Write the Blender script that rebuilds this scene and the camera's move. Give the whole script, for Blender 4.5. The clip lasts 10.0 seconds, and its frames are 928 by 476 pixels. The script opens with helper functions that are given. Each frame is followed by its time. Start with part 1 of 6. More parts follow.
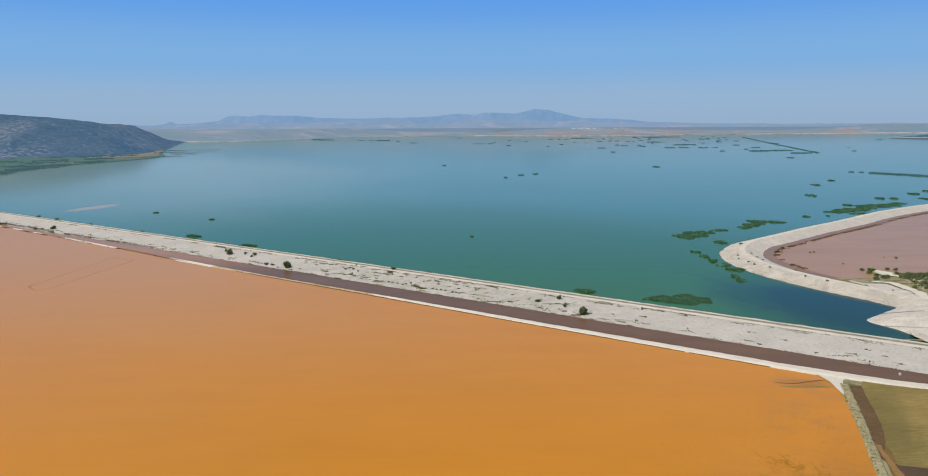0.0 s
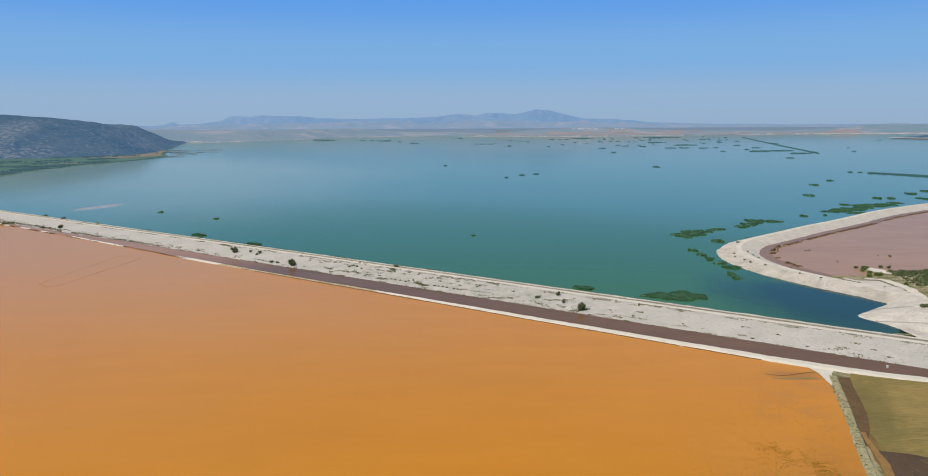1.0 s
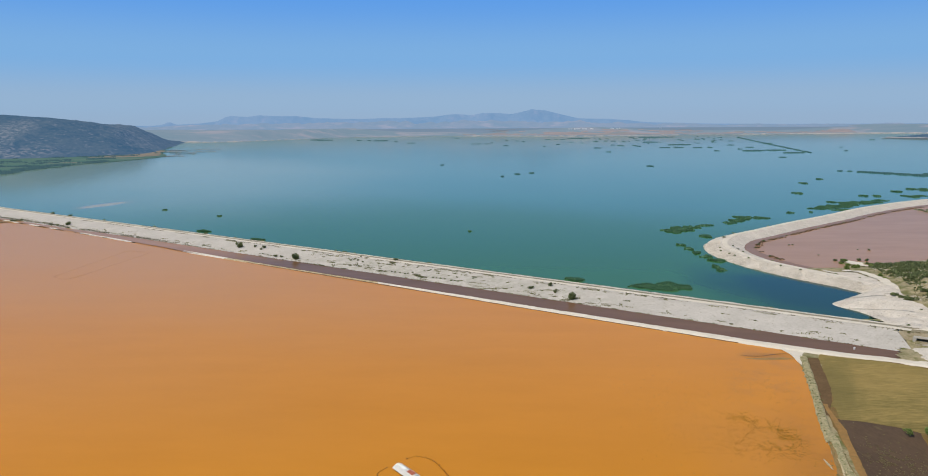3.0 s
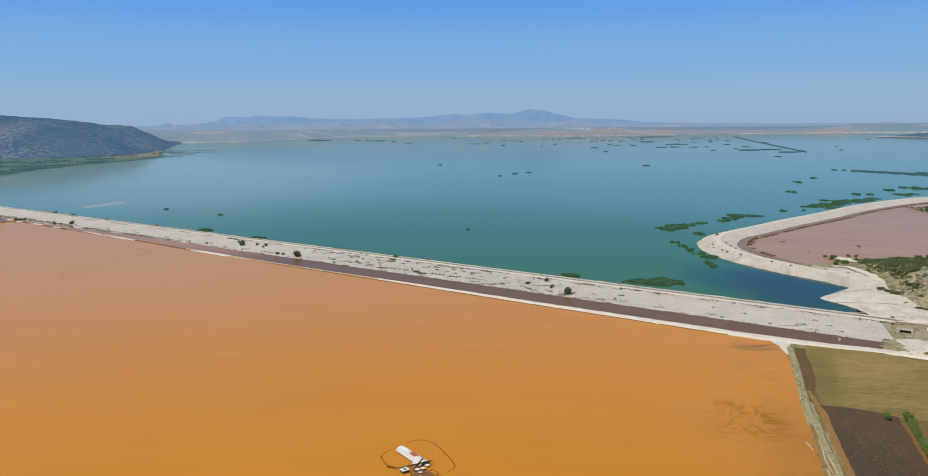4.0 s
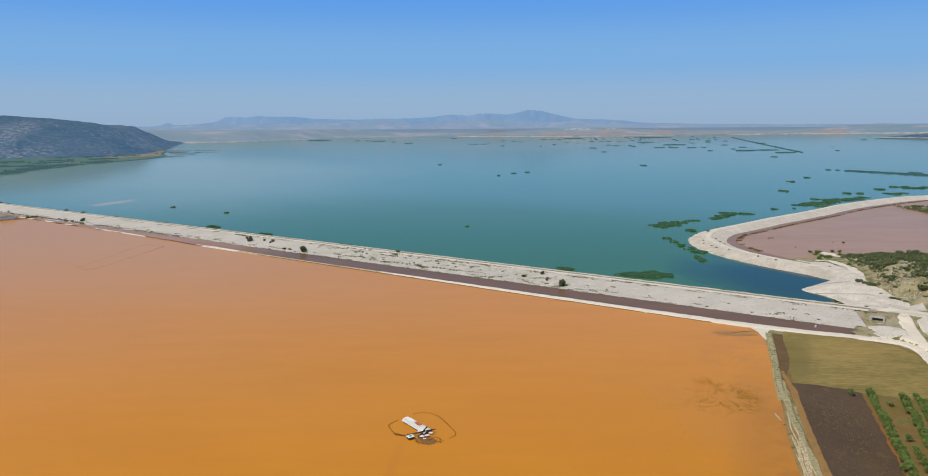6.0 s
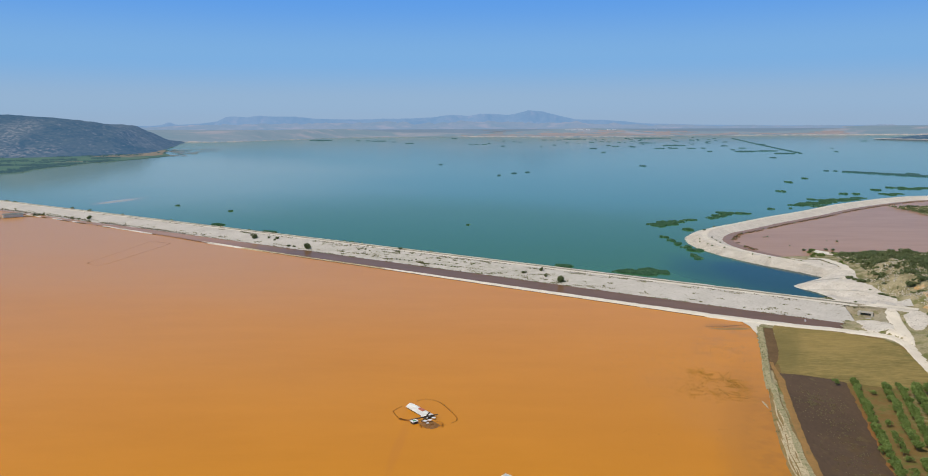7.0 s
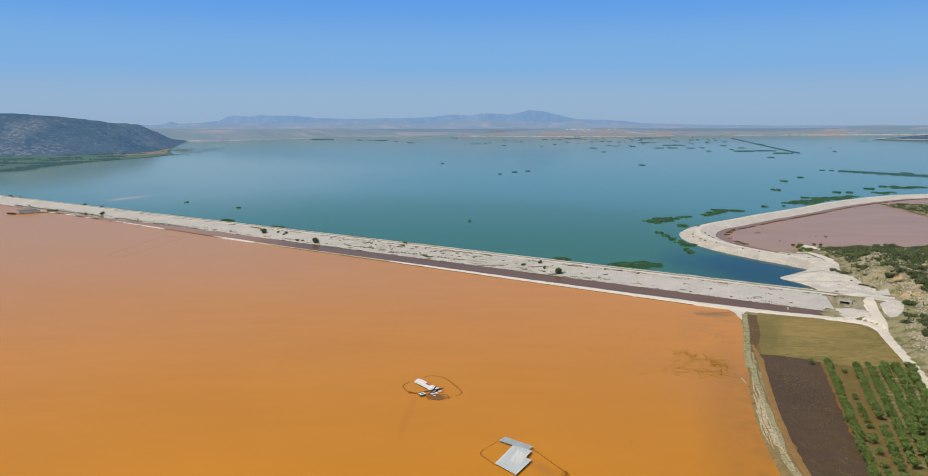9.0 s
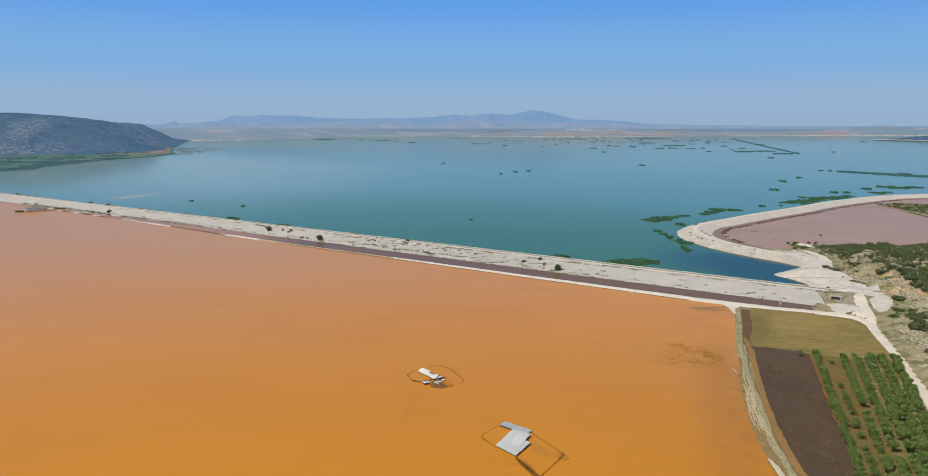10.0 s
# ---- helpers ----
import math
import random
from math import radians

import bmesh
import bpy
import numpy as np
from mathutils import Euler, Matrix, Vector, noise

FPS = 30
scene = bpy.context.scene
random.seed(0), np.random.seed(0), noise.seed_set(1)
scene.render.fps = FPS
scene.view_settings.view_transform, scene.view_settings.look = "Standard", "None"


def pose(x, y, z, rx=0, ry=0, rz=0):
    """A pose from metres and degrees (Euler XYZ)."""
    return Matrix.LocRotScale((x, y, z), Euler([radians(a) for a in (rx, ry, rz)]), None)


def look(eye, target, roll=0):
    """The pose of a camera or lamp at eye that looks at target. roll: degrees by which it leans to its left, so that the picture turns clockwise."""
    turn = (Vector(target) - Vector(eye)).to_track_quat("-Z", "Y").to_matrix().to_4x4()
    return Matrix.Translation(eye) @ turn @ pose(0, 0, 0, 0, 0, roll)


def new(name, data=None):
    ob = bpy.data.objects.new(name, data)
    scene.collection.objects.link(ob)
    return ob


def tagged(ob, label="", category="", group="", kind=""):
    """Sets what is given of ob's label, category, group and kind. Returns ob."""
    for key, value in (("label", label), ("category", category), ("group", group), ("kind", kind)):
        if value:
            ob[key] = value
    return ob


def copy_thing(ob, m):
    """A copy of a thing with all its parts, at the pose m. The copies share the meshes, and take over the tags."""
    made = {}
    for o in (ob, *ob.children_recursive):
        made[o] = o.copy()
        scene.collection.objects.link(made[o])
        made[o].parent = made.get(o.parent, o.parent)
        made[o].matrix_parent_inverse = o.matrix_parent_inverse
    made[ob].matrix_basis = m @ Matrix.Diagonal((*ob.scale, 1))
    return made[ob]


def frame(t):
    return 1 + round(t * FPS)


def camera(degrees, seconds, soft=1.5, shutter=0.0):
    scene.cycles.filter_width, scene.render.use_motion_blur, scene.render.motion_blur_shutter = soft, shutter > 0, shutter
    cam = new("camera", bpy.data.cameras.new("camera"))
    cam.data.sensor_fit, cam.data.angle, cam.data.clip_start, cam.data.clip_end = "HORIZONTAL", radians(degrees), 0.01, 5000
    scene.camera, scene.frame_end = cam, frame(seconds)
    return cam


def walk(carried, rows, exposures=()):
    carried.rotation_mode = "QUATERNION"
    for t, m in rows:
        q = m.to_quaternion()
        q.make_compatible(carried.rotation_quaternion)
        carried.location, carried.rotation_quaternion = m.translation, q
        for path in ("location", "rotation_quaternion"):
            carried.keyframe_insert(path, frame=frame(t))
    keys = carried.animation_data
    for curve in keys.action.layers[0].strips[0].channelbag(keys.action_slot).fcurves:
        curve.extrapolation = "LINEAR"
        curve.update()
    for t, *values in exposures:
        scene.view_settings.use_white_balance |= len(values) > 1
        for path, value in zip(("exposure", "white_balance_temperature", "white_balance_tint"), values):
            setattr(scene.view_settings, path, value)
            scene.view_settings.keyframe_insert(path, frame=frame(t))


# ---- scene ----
import collections
cam = camera(64.0, 10.0, soft=1.0)
PATH = [
    (0, (1.417, -2.51, 89.445), (1.393, -0.533, 89.141), -0.3),
    (0.5, (1.377, -6.959, 89.478), (1.352, -4.982, 89.174), -0.3),
    (1, (1.399, -11.566, 89.492), (1.372, -9.589, 89.189), -0.3),
    (1.5, (1.632, -16.4, 89.49), (1.601, -14.423, 89.187), -0.4),
    (2, (1.692, -21.514, 89.428), (1.665, -19.537, 89.125), -0.5),
    (2.5, (1.649, -26.786, 89.317), (1.627, -24.81, 89.014), -0.4),
    (4, (1.09, -42.31, 88.935), (1.079, -40.333, 88.632), -0.4),
    (4.5, (1.097, -47.432, 88.941), (1.087, -45.455, 88.638), -0.5),
    (5, (1.095, -52.62, 88.955), (1.086, -50.643, 88.653), -0.4),
    (5.5, (1.041, -57.826, 88.947), (1.032, -55.849, 88.645), -0.4),
    (7, (0.563, -73.959, 88.686), (0.553, -71.982, 88.385), -0.2),
    (7.5, (0.093, -79.295, 88.605), (0.084, -77.318, 88.303), -0.2),
    (8, (-0.174, -84.783, 88.516), (-0.184, -82.806, 88.215), -0.2),
    (8.5, (-0.239, -90.169, 88.445), (-0.25, -88.191, 88.144), -0.2),
    (9, (-0.405, -95.555, 88.361), (-0.417, -93.578, 88.059), -0.1),
    (9.5, (-0.646, -100.923, 88.313), (-0.658, -98.946, 88.011), -0.1),
    (10, (-0.895, -106.437, 88.27), (-0.909, -104.46, 87.968), -0.0),
]
walk(cam, [(t, look(eye, target, roll)) for t, eye, target, roll in PATH])

# ---- world, sun, exposure ----
SUN_DIR = Vector((-0.60, -0.38, 1.0)).normalized()      # towards the sun
world = bpy.data.worlds.new("world")
scene.world = world
world.use_nodes = True
wn, wl = world.node_tree.nodes, world.node_tree.links
wn.clear()
w_out = wn.new("ShaderNodeOutputWorld")
w_bg = wn.new("ShaderNodeBackground")
w_sky = wn.new("ShaderNodeTexSky")
w_sky.sky_type = "NISHITA"
w_sky.sun_disc = False
w_sky.sun_elevation = math.asin(SUN_DIR.z)
w_sky.sun_rotation = math.atan2(SUN_DIR.x, SUN_DIR.y)
w_sky.altitude = 100
w_gain = wn.new("ShaderNodeMix")
w_gain.data_type = "RGBA"
w_gain.blend_type = "MULTIPLY"
w_gain.inputs[0].default_value = 1
w_gain.inputs[7].default_value = (0.14, 0.115, 0.09, 1)
w_coord = wn.new("ShaderNodeTexCoord")
w_sep = wn.new("ShaderNodeSeparateXYZ")
w_ramp = wn.new("ShaderNodeValToRGB")
w_ramp.color_ramp.interpolation = "EASE"
el = w_ramp.color_ramp.elements
el[0].position, el[0].color = 0.0, (0.303, 0.430, 0.598, 1)
el[1].position, el[1].color = 0.40, (0.16, 0.27, 0.50, 1)
for p, c in ((0.03, (0.300, 0.45, 0.640, 1)), (0.085, (0.205, 0.425, 0.74, 1)), (0.17, (0.112, 0.335, 0.80, 1))):
    e = el.new(p)
    e.color = c
w_fac = wn.new("ShaderNodeMapRange")
w_fac.inputs[1].default_value, w_fac.inputs[2].default_value = 0.2, 0.8
w_mix = wn.new("ShaderNodeMix")
w_mix.data_type = "RGBA"
wl.new(w_coord.outputs["Generated"], w_sep.inputs[0])
wl.new(w_sep.outputs[2], w_ramp.inputs[0])
wl.new(w_sep.outputs[2], w_fac.inputs[0])
wl.new(w_sky.outputs[0], w_gain.inputs[6])
wl.new(w_fac.outputs[0], w_mix.inputs[0])
wl.new(w_ramp.outputs[0], w_mix.inputs[6])
wl.new(w_gain.outputs[2], w_mix.inputs[7])
wl.new(w_mix.outputs[2], w_bg.inputs[0])
wl.new(w_bg.outputs[0], w_out.inputs[0])
w_bg.inputs[1].default_value = 1.0

sun = new("sun", bpy.data.lights.new("sun", "SUN"))
sun.data.energy = 3.35
sun.data.angle = radians(0.53)
sun.data.color = (1.0, 0.90, 0.735)
sun.matrix_world = Matrix.Translation((0, 0, 300)) @ SUN_DIR.to_track_quat("Z", "Y").to_matrix().to_4x4()
scene.view_settings.exposure = 0.0


# ---- materials ----
def shade(name, c1, c2, big=20.0, fine=1.0, rough=0.9, bump=0.0, c3=None, spots=0.0, spot_size=3.0, specular=0.3,
          stretch=None, glow=None):
    """Two colours mixed by coarse and fine noise (sizes in metres), a third in spots, with bump of that many metres."""
    m = bpy.data.materials.new(name)
    m.use_nodes = True
    n, l = m.node_tree.nodes, m.node_tree.links
    b = n["Principled BSDF"]
    b.inputs["Roughness"].default_value = rough
    b.inputs["Specular IOR Level"].default_value = specular
    geo = n.new("ShaderNodeNewGeometry")
    src = geo.outputs["Position"]
    if stretch:
        mp = n.new("ShaderNodeMapping")
        mp.inputs["Rotation"].default_value[2] = radians(stretch[0])
        mp.inputs["Scale"].default_value = (stretch[1], stretch[2], 1)
        l.new(src, mp.inputs[0])
        src = mp.outputs[0]

    def tex(size, detail=4.0):
        t = n.new("ShaderNodeTexNoise")
        t.inputs["Scale"].default_value = 1.0 / size
        t.inputs["Detail"].default_value = detail
        t.inputs["Roughness"].default_value = 0.6
        l.new(src, t.inputs["Vector"])
        return t.outputs[0]

    def mix(fac, a, c):
        x = n.new("ShaderNodeMix")
        x.data_type = "RGBA"
        l.new(fac, x.inputs[0])
        for k, v in ((6, a), (7, c)):
            if isinstance(v, tuple):
                x.inputs[k].default_value = (*v, 1)
            else:
                l.new(v, x.inputs[k])
        return x.outputs[2]

    def span(v, lo, hi):
        r = n.new("ShaderNodeMapRange")
        r.inputs[1].default_value, r.inputs[2].default_value = lo, hi
        l.new(v, r.inputs[0])
        return r.outputs[0]

    f1, f2 = tex(big), tex(fine)
    add = n.new("ShaderNodeMath")
    add.operation = "ADD"
    l.new(f1, add.inputs[0])
    l.new(f2, add.inputs[1])
    col = mix(span(add.outputs[0], 0.75, 1.25), c1, c2)
    if c3:
        col = mix(span(tex(spot_size, 4.0), 0.68 - spots * 0.4, 0.82 - spots * 0.4), col, c3)
    l.new(col, b.inputs["Base Color"])
    if bump:
        bp = n.new("ShaderNodeBump")
        bp.inputs["Distance"].default_value = bump
        bp.inputs["Strength"].default_value = 1.0
        l.new(tex(fine * 0.8, 5.0), bp.inputs["Height"])
        l.new(bp.outputs[0], b.inputs["Normal"])
    # glow: emission that stands in for distance haze
    if glow:
        b.inputs["Emission Color"].default_value = (*glow, 1)
        b.inputs["Emission Strength"].default_value = 1.0
    return m


def water(name, c1, c2, size, rough, wave, wave_size, c3=None, where=None, radius=100.0, spec=0.3):
    """Turbid water: coloured body, a smooth surface with small waves; c3 is the colour round a place."""
    m = shade(name, c1, c2, big=size, fine=size * 0.23, rough=rough, specular=spec, stretch=(35, 0.35, 1.0))
    n, l = m.node_tree.nodes, m.node_tree.links
    b = n["Principled BSDF"]
    b.inputs["IOR"].default_value = 1.33
    geo = n.new("ShaderNodeNewGeometry")
    if c3:
        d = n.new("ShaderNodeVectorMath")
        d.operation = "DISTANCE"
        d.inputs[1].default_value = where
        l.new(geo.outputs["Position"], d.inputs[0])
        r = n.new("ShaderNodeMapRange")
        r.interpolation_type = "SMOOTHSTEP"
        r.inputs[1].default_value, r.inputs[2].default_value = radius, radius * 0.3
        l.new(d.outputs["Value"], r.inputs[0])
        x = n.new("ShaderNodeMix")
        x.data_type = "RGBA"
        old = b.inputs["Base Color"].links[0].from_socket
        l.new(r.outputs[0], x.inputs[0])
        l.new(old, x.inputs[6])
        x.inputs[7].default_value = (*c3, 1)
        l.new(x.outputs[2], b.inputs["Base Color"])
    t = n.new("ShaderNodeTexNoise")
    t.inputs["Scale"].default_value = 1.0 / wave_size
    t.inputs["Detail"].default_value = 3.0
    l.new(geo.outputs["Position"], t.inputs["Vector"])
    bp = n.new("ShaderNodeBump")
    bp.inputs["Distance"].default_value = wave
    l.new(t.outputs[0], bp.inputs["Height"])
    l.new(bp.outputs[0], b.inputs["Normal"])
    return m


M_LAKE = water("lake_water", (0.043, 0.160, 0.130), (0.056, 0.180, 0.146), 160, 0.10, 0.007, 1.2, spec=0.07,
               c3=(0.008, 0.042, 0.048), where=(215, 335, 0.5), radius=120)
def blotch(m, where, radii, turn, colour, most=1.0, grain=0.0):
    """A soft patch of another colour, with an oval outline, in a material, broken up by a grain of that size."""
    n, l = m.node_tree.nodes, m.node_tree.links
    b = n["Principled BSDF"]
    geo = n.new("ShaderNodeNewGeometry")
    mp = n.new("ShaderNodeMapping")
    mp.vector_type = "TEXTURE"
    mp.inputs["Location"].default_value = where
    mp.inputs["Rotation"].default_value[2] = radians(turn)
    mp.inputs["Scale"].default_value = (radii[0], radii[1], 1000)
    ln = n.new("ShaderNodeVectorMath")
    ln.operation = "LENGTH"
    wob = n.new("ShaderNodeTexNoise")
    wob.inputs["Scale"].default_value = 2.5
    ad = n.new("ShaderNodeMath")
    ad.operation = "MULTIPLY_ADD"
    ad.inputs[1].default_value = 0.5
    r = n.new("ShaderNodeMapRange")
    r.interpolation_type = "SMOOTHSTEP"
    r.inputs[1].default_value, r.inputs[2].default_value, r.inputs[3].default_value, r.inputs[4].default_value = 1.25, 0.55, 0.0, most
    l.new(geo.outputs["Position"], mp.inputs[0])
    l.new(mp.outputs[0], ln.inputs[0])
    l.new(mp.outputs[0], wob.inputs["Vector"])
    l.new(wob.outputs[0], ad.inputs[0])
    l.new(ln.outputs["Value"], ad.inputs[2])
    l.new(ad.outputs[0], r.inputs[0])
    x = n.new("ShaderNodeMix")
    x.data_type = "RGBA"
    amount = r.outputs[0]
    if grain:
        gt = n.new("ShaderNodeTexNoise")
        gt.inputs["Scale"].default_value = 1.0 / grain
        gt.inputs["Detail"].default_value = 5.0
        gt.inputs["Roughness"].default_value = 0.65
        gr = n.new("ShaderNodeMapRange")
        gr.inputs[1].default_value, gr.inputs[2].default_value = 0.46, 0.60
        gm = n.new("ShaderNodeMath")
        gm.operation = "MULTIPLY"
        l.new(geo.outputs["Position"], gt.inputs["Vector"])
        l.new(gt.outputs[0], gr.inputs[0])
        l.new(gr.outputs[0], gm.inputs[0])
        l.new(amount, gm.inputs[1])
        amount = gm.outputs[0]
    l.new(amount, x.inputs[0])
    l.new(b.inputs["Base Color"].links[0].from_socket, x.inputs[6])
    x.inputs[7].default_value = (*colour, 1)
    l.new(x.outputs[2], b.inputs["Base Color"])


blotch(M_LAKE, (-414, 808, 0), (58, 19), 74, (0.50, 0.30, 0.19), 1.0)          # sediment plume
blotch(M_LAKE, (10, 560, 0), (600, 300), -35, (0.039, 0.134, 0.036), 0.97)        # greener shallows by the embankment
blotch(M_LAKE, (184, 348, 0), (104, 64), 112, (0.013, 0.050, 0.050), 0.95)       # deep arm below the spur
blotch(M_LAKE, (-640, 1420, 0), (1050, 520), 115, (0.190, 0.275, 0.215), 0.88)     # paler water off the western shore
# far water lightened in colour for the sky's sheen
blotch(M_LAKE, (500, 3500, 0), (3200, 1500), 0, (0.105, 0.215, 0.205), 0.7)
M_FLOOD = water("muddy_flood_water", (0.502, 0.208, 0.015), (0.550, 0.230, 0.018), 70, 0.25, 0.02, 1.0, spec=0.13)
M_POND = water("pinkish_pond_water", (0.325, 0.198, 0.118), (0.375, 0.228, 0.138), 60, 0.25, 0.02, 1.0, spec=0.06)
M_CANAL = water("brown_canal_water", (0.135, 0.080, 0.045), (0.165, 0.098, 0.058), 25, 0.25, 0.015, 0.8, spec=0.06)
blotch(M_FLOOD, (-565, 643, 0), (800, 308), 145, (0.470, 0.240, 0.070), 0.9)       # pinker far out: sky reflection put into the colour
blotch(M_FLOOD, (62, 110, 0), (50, 130), 15, (0.455, 0.190, 0.016), 0.3)
blotch(M_FLOOD, (88, 150, 0), (34, 60), 15, (0.46, 0.205, 0.035), 0.6)
blotch(M_FLOOD, (84, 125, 0), (16, 100), -17, (0.385, 0.168, 0.024), 0.6)
blotch(M_FLOOD, (88, 125, 0), (12, 95), -17, (0.33, 0.150, 0.026), 0.5, 7)
blotch(M_FLOOD, (88, 172, 0), (9, 13), -17, (0.33, 0.180, 0.035), 0.32, 1.6)
blotch(M_FLOOD, (107, 222, 0), (20, 46), -20, (0.405, 0.185, 0.034), 0.5, 12)
blotch(M_FLOOD, (14, 77, 0), (6, 1.8), -66, (0.24, 0.115, 0.035), 0.7)
blotch(M_FLOOD, (19, 86, 0), (8, 3), -60, (0.42, 0.18, 0.028), 0.7)
blotch(M_FLOOD, (-19, 122, 0), (2.2, 24), -4, (0.46, 0.185, 0.022), 0.5)
blotch(M_FLOOD, (116, 246, 0), (14, 5), -5, (0.27, 0.135, 0.035), 0.45)
blotch(M_CANAL, (*(np.array((-0.819, 0.574)) * 590 + np.array((0.574, 0.819)) * 293), 0), (270, 70), 145, (0.37, 0.205, 0.110), 0.95)   # diluted by the flood
blotch(M_CANAL, (-282, 566, 0), (95, 22), 145, (0.320, 0.190, 0.112), 0.95)       # flood water mixing in
M_INNER = water("brown_ditch_water", (0.215, 0.130, 0.078), (0.255, 0.155, 0.095), 25, 0.25, 0.015, 0.8, spec=0.04)
M_BED = shade("lake_bed_silt", (0.16, 0.11, 0.06), (0.20, 0.14, 0.08), 60, 5, 0.95)
M_GRAVEL = shade("pale_gravel", (0.39, 0.38, 0.36), (0.50, 0.488, 0.465), 14, 0.9, 0.95, 0.10,
                 c3=(0.28, 0.265, 0.22), spots=0.24, spot_size=1.6)
blotch(M_GRAVEL, (-24, 395, 0), (170, 15), 145, (0.330, 0.332, 0.285), 0.8, 4)
M_RIPRAP = shade("limestone_riprap", (0.44, 0.415, 0.375), (0.63, 0.60, 0.55), 6, 0.7, 0.95, 0.25,
                 c3=(0.22, 0.20, 0.17), spots=0.22, spot_size=1.3)
M_ROAD = shade("white_gravel_road", (0.54, 0.515, 0.45), (0.66, 0.63, 0.565), 9, 0.6, 0.95, 0.04,
               c3=(0.44, 0.40, 0.32), spots=0.12, spot_size=3.0)
M_TRACK = shade("pale_dirt_track", (0.46, 0.40, 0.29), (0.60, 0.54, 0.42), 7, 0.8, 0.95, 0.06,
                c3=(0.20, 0.20, 0.09), spots=0.22, spot_size=2.5)
M_RUT = shade("broken_pale_rut", (0.38, 0.32, 0.20), (0.54, 0.46, 0.32), 3, 0.4, 0.95, 0.06, c3=(0.24, 0.205, 0.10), spots=0.46, spot_size=0.9)
M_TUSSOCK = shade("pale_green_tussocks", (0.225, 0.210, 0.110), (0.42, 0.375, 0.24), 2.0, 0.4, 0.95, 0.1, c3=(0.13, 0.155, 0.055), spots=0.38, spot_size=0.9)
M_BANK = shade("brown_olive_bank", (0.20, 0.135, 0.05), (0.30, 0.215, 0.10), 4, 0.6, 0.95, 0.1, c3=(0.15, 0.135, 0.045), spots=0.4, spot_size=2.0)
M_CREST = shade("dull_crest_grass", (0.165, 0.155, 0.10), (0.28, 0.26, 0.20), 6, 0.8, 0.95, 0.05, c3=(0.40, 0.385, 0.35), spots=0.24, spot_size=4)
M_STRIP = shade("gravelly_grass_strip", (0.20, 0.185, 0.12), (0.33, 0.30, 0.23), 6, 0.8, 0.95, 0.05, c3=(0.45, 0.43, 0.39), spots=0.36, spot_size=5)
M_FIELD = shade("olive_crop_field", (0.138, 0.114, 0.034), (0.310, 0.234, 0.080), 9, 0.7, 0.95, 0.12,
                c3=(0.150, 0.118, 0.034), spots=0.30, spot_size=9, stretch=(28, 0.22, 1.0))
blotch(M_FIELD, (145, 218, 0), (30, 18), 20, (0.330, 0.238, 0.082), 0.35)
blotch(M_FIELD, (170, 207, 0), (5, 26), -16, (0.135, 0.125, 0.040), 0.7, 4)
blotch(M_FIELD, (126, 210, 0), (9, 45), -22, (0.135, 0.115, 0.036), 0.6)
M_WETFIELD = shade("dark_wet_ploughed_soil", (0.070, 0.048, 0.033), (0.102, 0.070, 0.046), 18, 0.6, 0.8, 0.03,
                   c3=(0.120, 0.092, 0.050), spots=0.26, spot_size=2.2, stretch=(18, 1.0, 0.4), specular=0.12)
blotch(M_WETFIELD, (100, 95, 0), (14, 50), -17, (0.098, 0.066, 0.030), 0.75, 5)
M_STUBBLE = shade("muddy_stubble", (0.135, 0.130, 0.060), (0.245, 0.21, 0.12), 3, 0.4, 0.9)
M_SOIL = shade("reddish_orchard_soil", (0.150, 0.092, 0.030), (0.205, 0.138, 0.052), 12, 0.9, 0.95, 0.05,
               c3=(0.13, 0.125, 0.035), spots=0.38, spot_size=4)
M_ORCHARD = shade("weedy_orchard_soil", (0.140, 0.098, 0.036), (0.195, 0.145, 0.060), 9, 0.9, 0.95, 0.05, c3=(0.125, 0.130, 0.038), spots=0.52, spot_size=3, specular=0.15)
blotch(M_ORCHARD, (113, 121, 0), (4.5, 75), -18, (0.235, 0.105, 0.032), 0.85)
blotch(M_ORCHARD, (124, 128, 0), (7, 60), -18, (0.175, 0.098, 0.036), 0.7, 5)
blotch(M_ORCHARD, (139, 122, 0), (14, 80), -21, (0.300, 0.275, 0.165), 0.9, 2.0)
M_HILL = shade("dry_rocky_slope", (0.205, 0.19, 0.10), (0.37, 0.325, 0.215), 5, 0.8, 0.95, 0.3,
               c3=(0.135, 0.145, 0.05), spots=0.50, spot_size=6)
blotch(M_HILL, (196, 220, 0), (14, 30), -24, (0.255, 0.250, 0.085), 0.65, 4)
blotch(M_HILL, (232, 315, 0), (22, 60), -20, (0.215, 0.175, 0.115), 0.75, 6)
M_ORANGE = shade("orange_earth_cut", (0.40, 0.235, 0.095), (0.46, 0.33, 0.17), 6, 0.8, 0.95, 0.3,
                 c3=(0.45, 0.40, 0.31), spots=0.55, spot_size=3)
M_ENDBANK = shade("brown_earth_bank", (0.215, 0.185, 0.125), (0.32, 0.285, 0.21), 4, 0.6, 0.95, 0.1, c3=(0.15, 0.145, 0.07), spots=0.4, spot_size=2.5)
M_ROCK = shade("pale_limestone", (0.36, 0.335, 0.275), (0.52, 0.49, 0.42), 3, 0.4, 0.95, 0.05)
M_DITCH = shade("brown_ditch_mud", (0.22, 0.130, 0.042), (0.31, 0.180, 0.058), 12, 1.0, 0.8, 0.03, c3=(0.18, 0.125, 0.045), spots=0.3, spot_size=2.0)
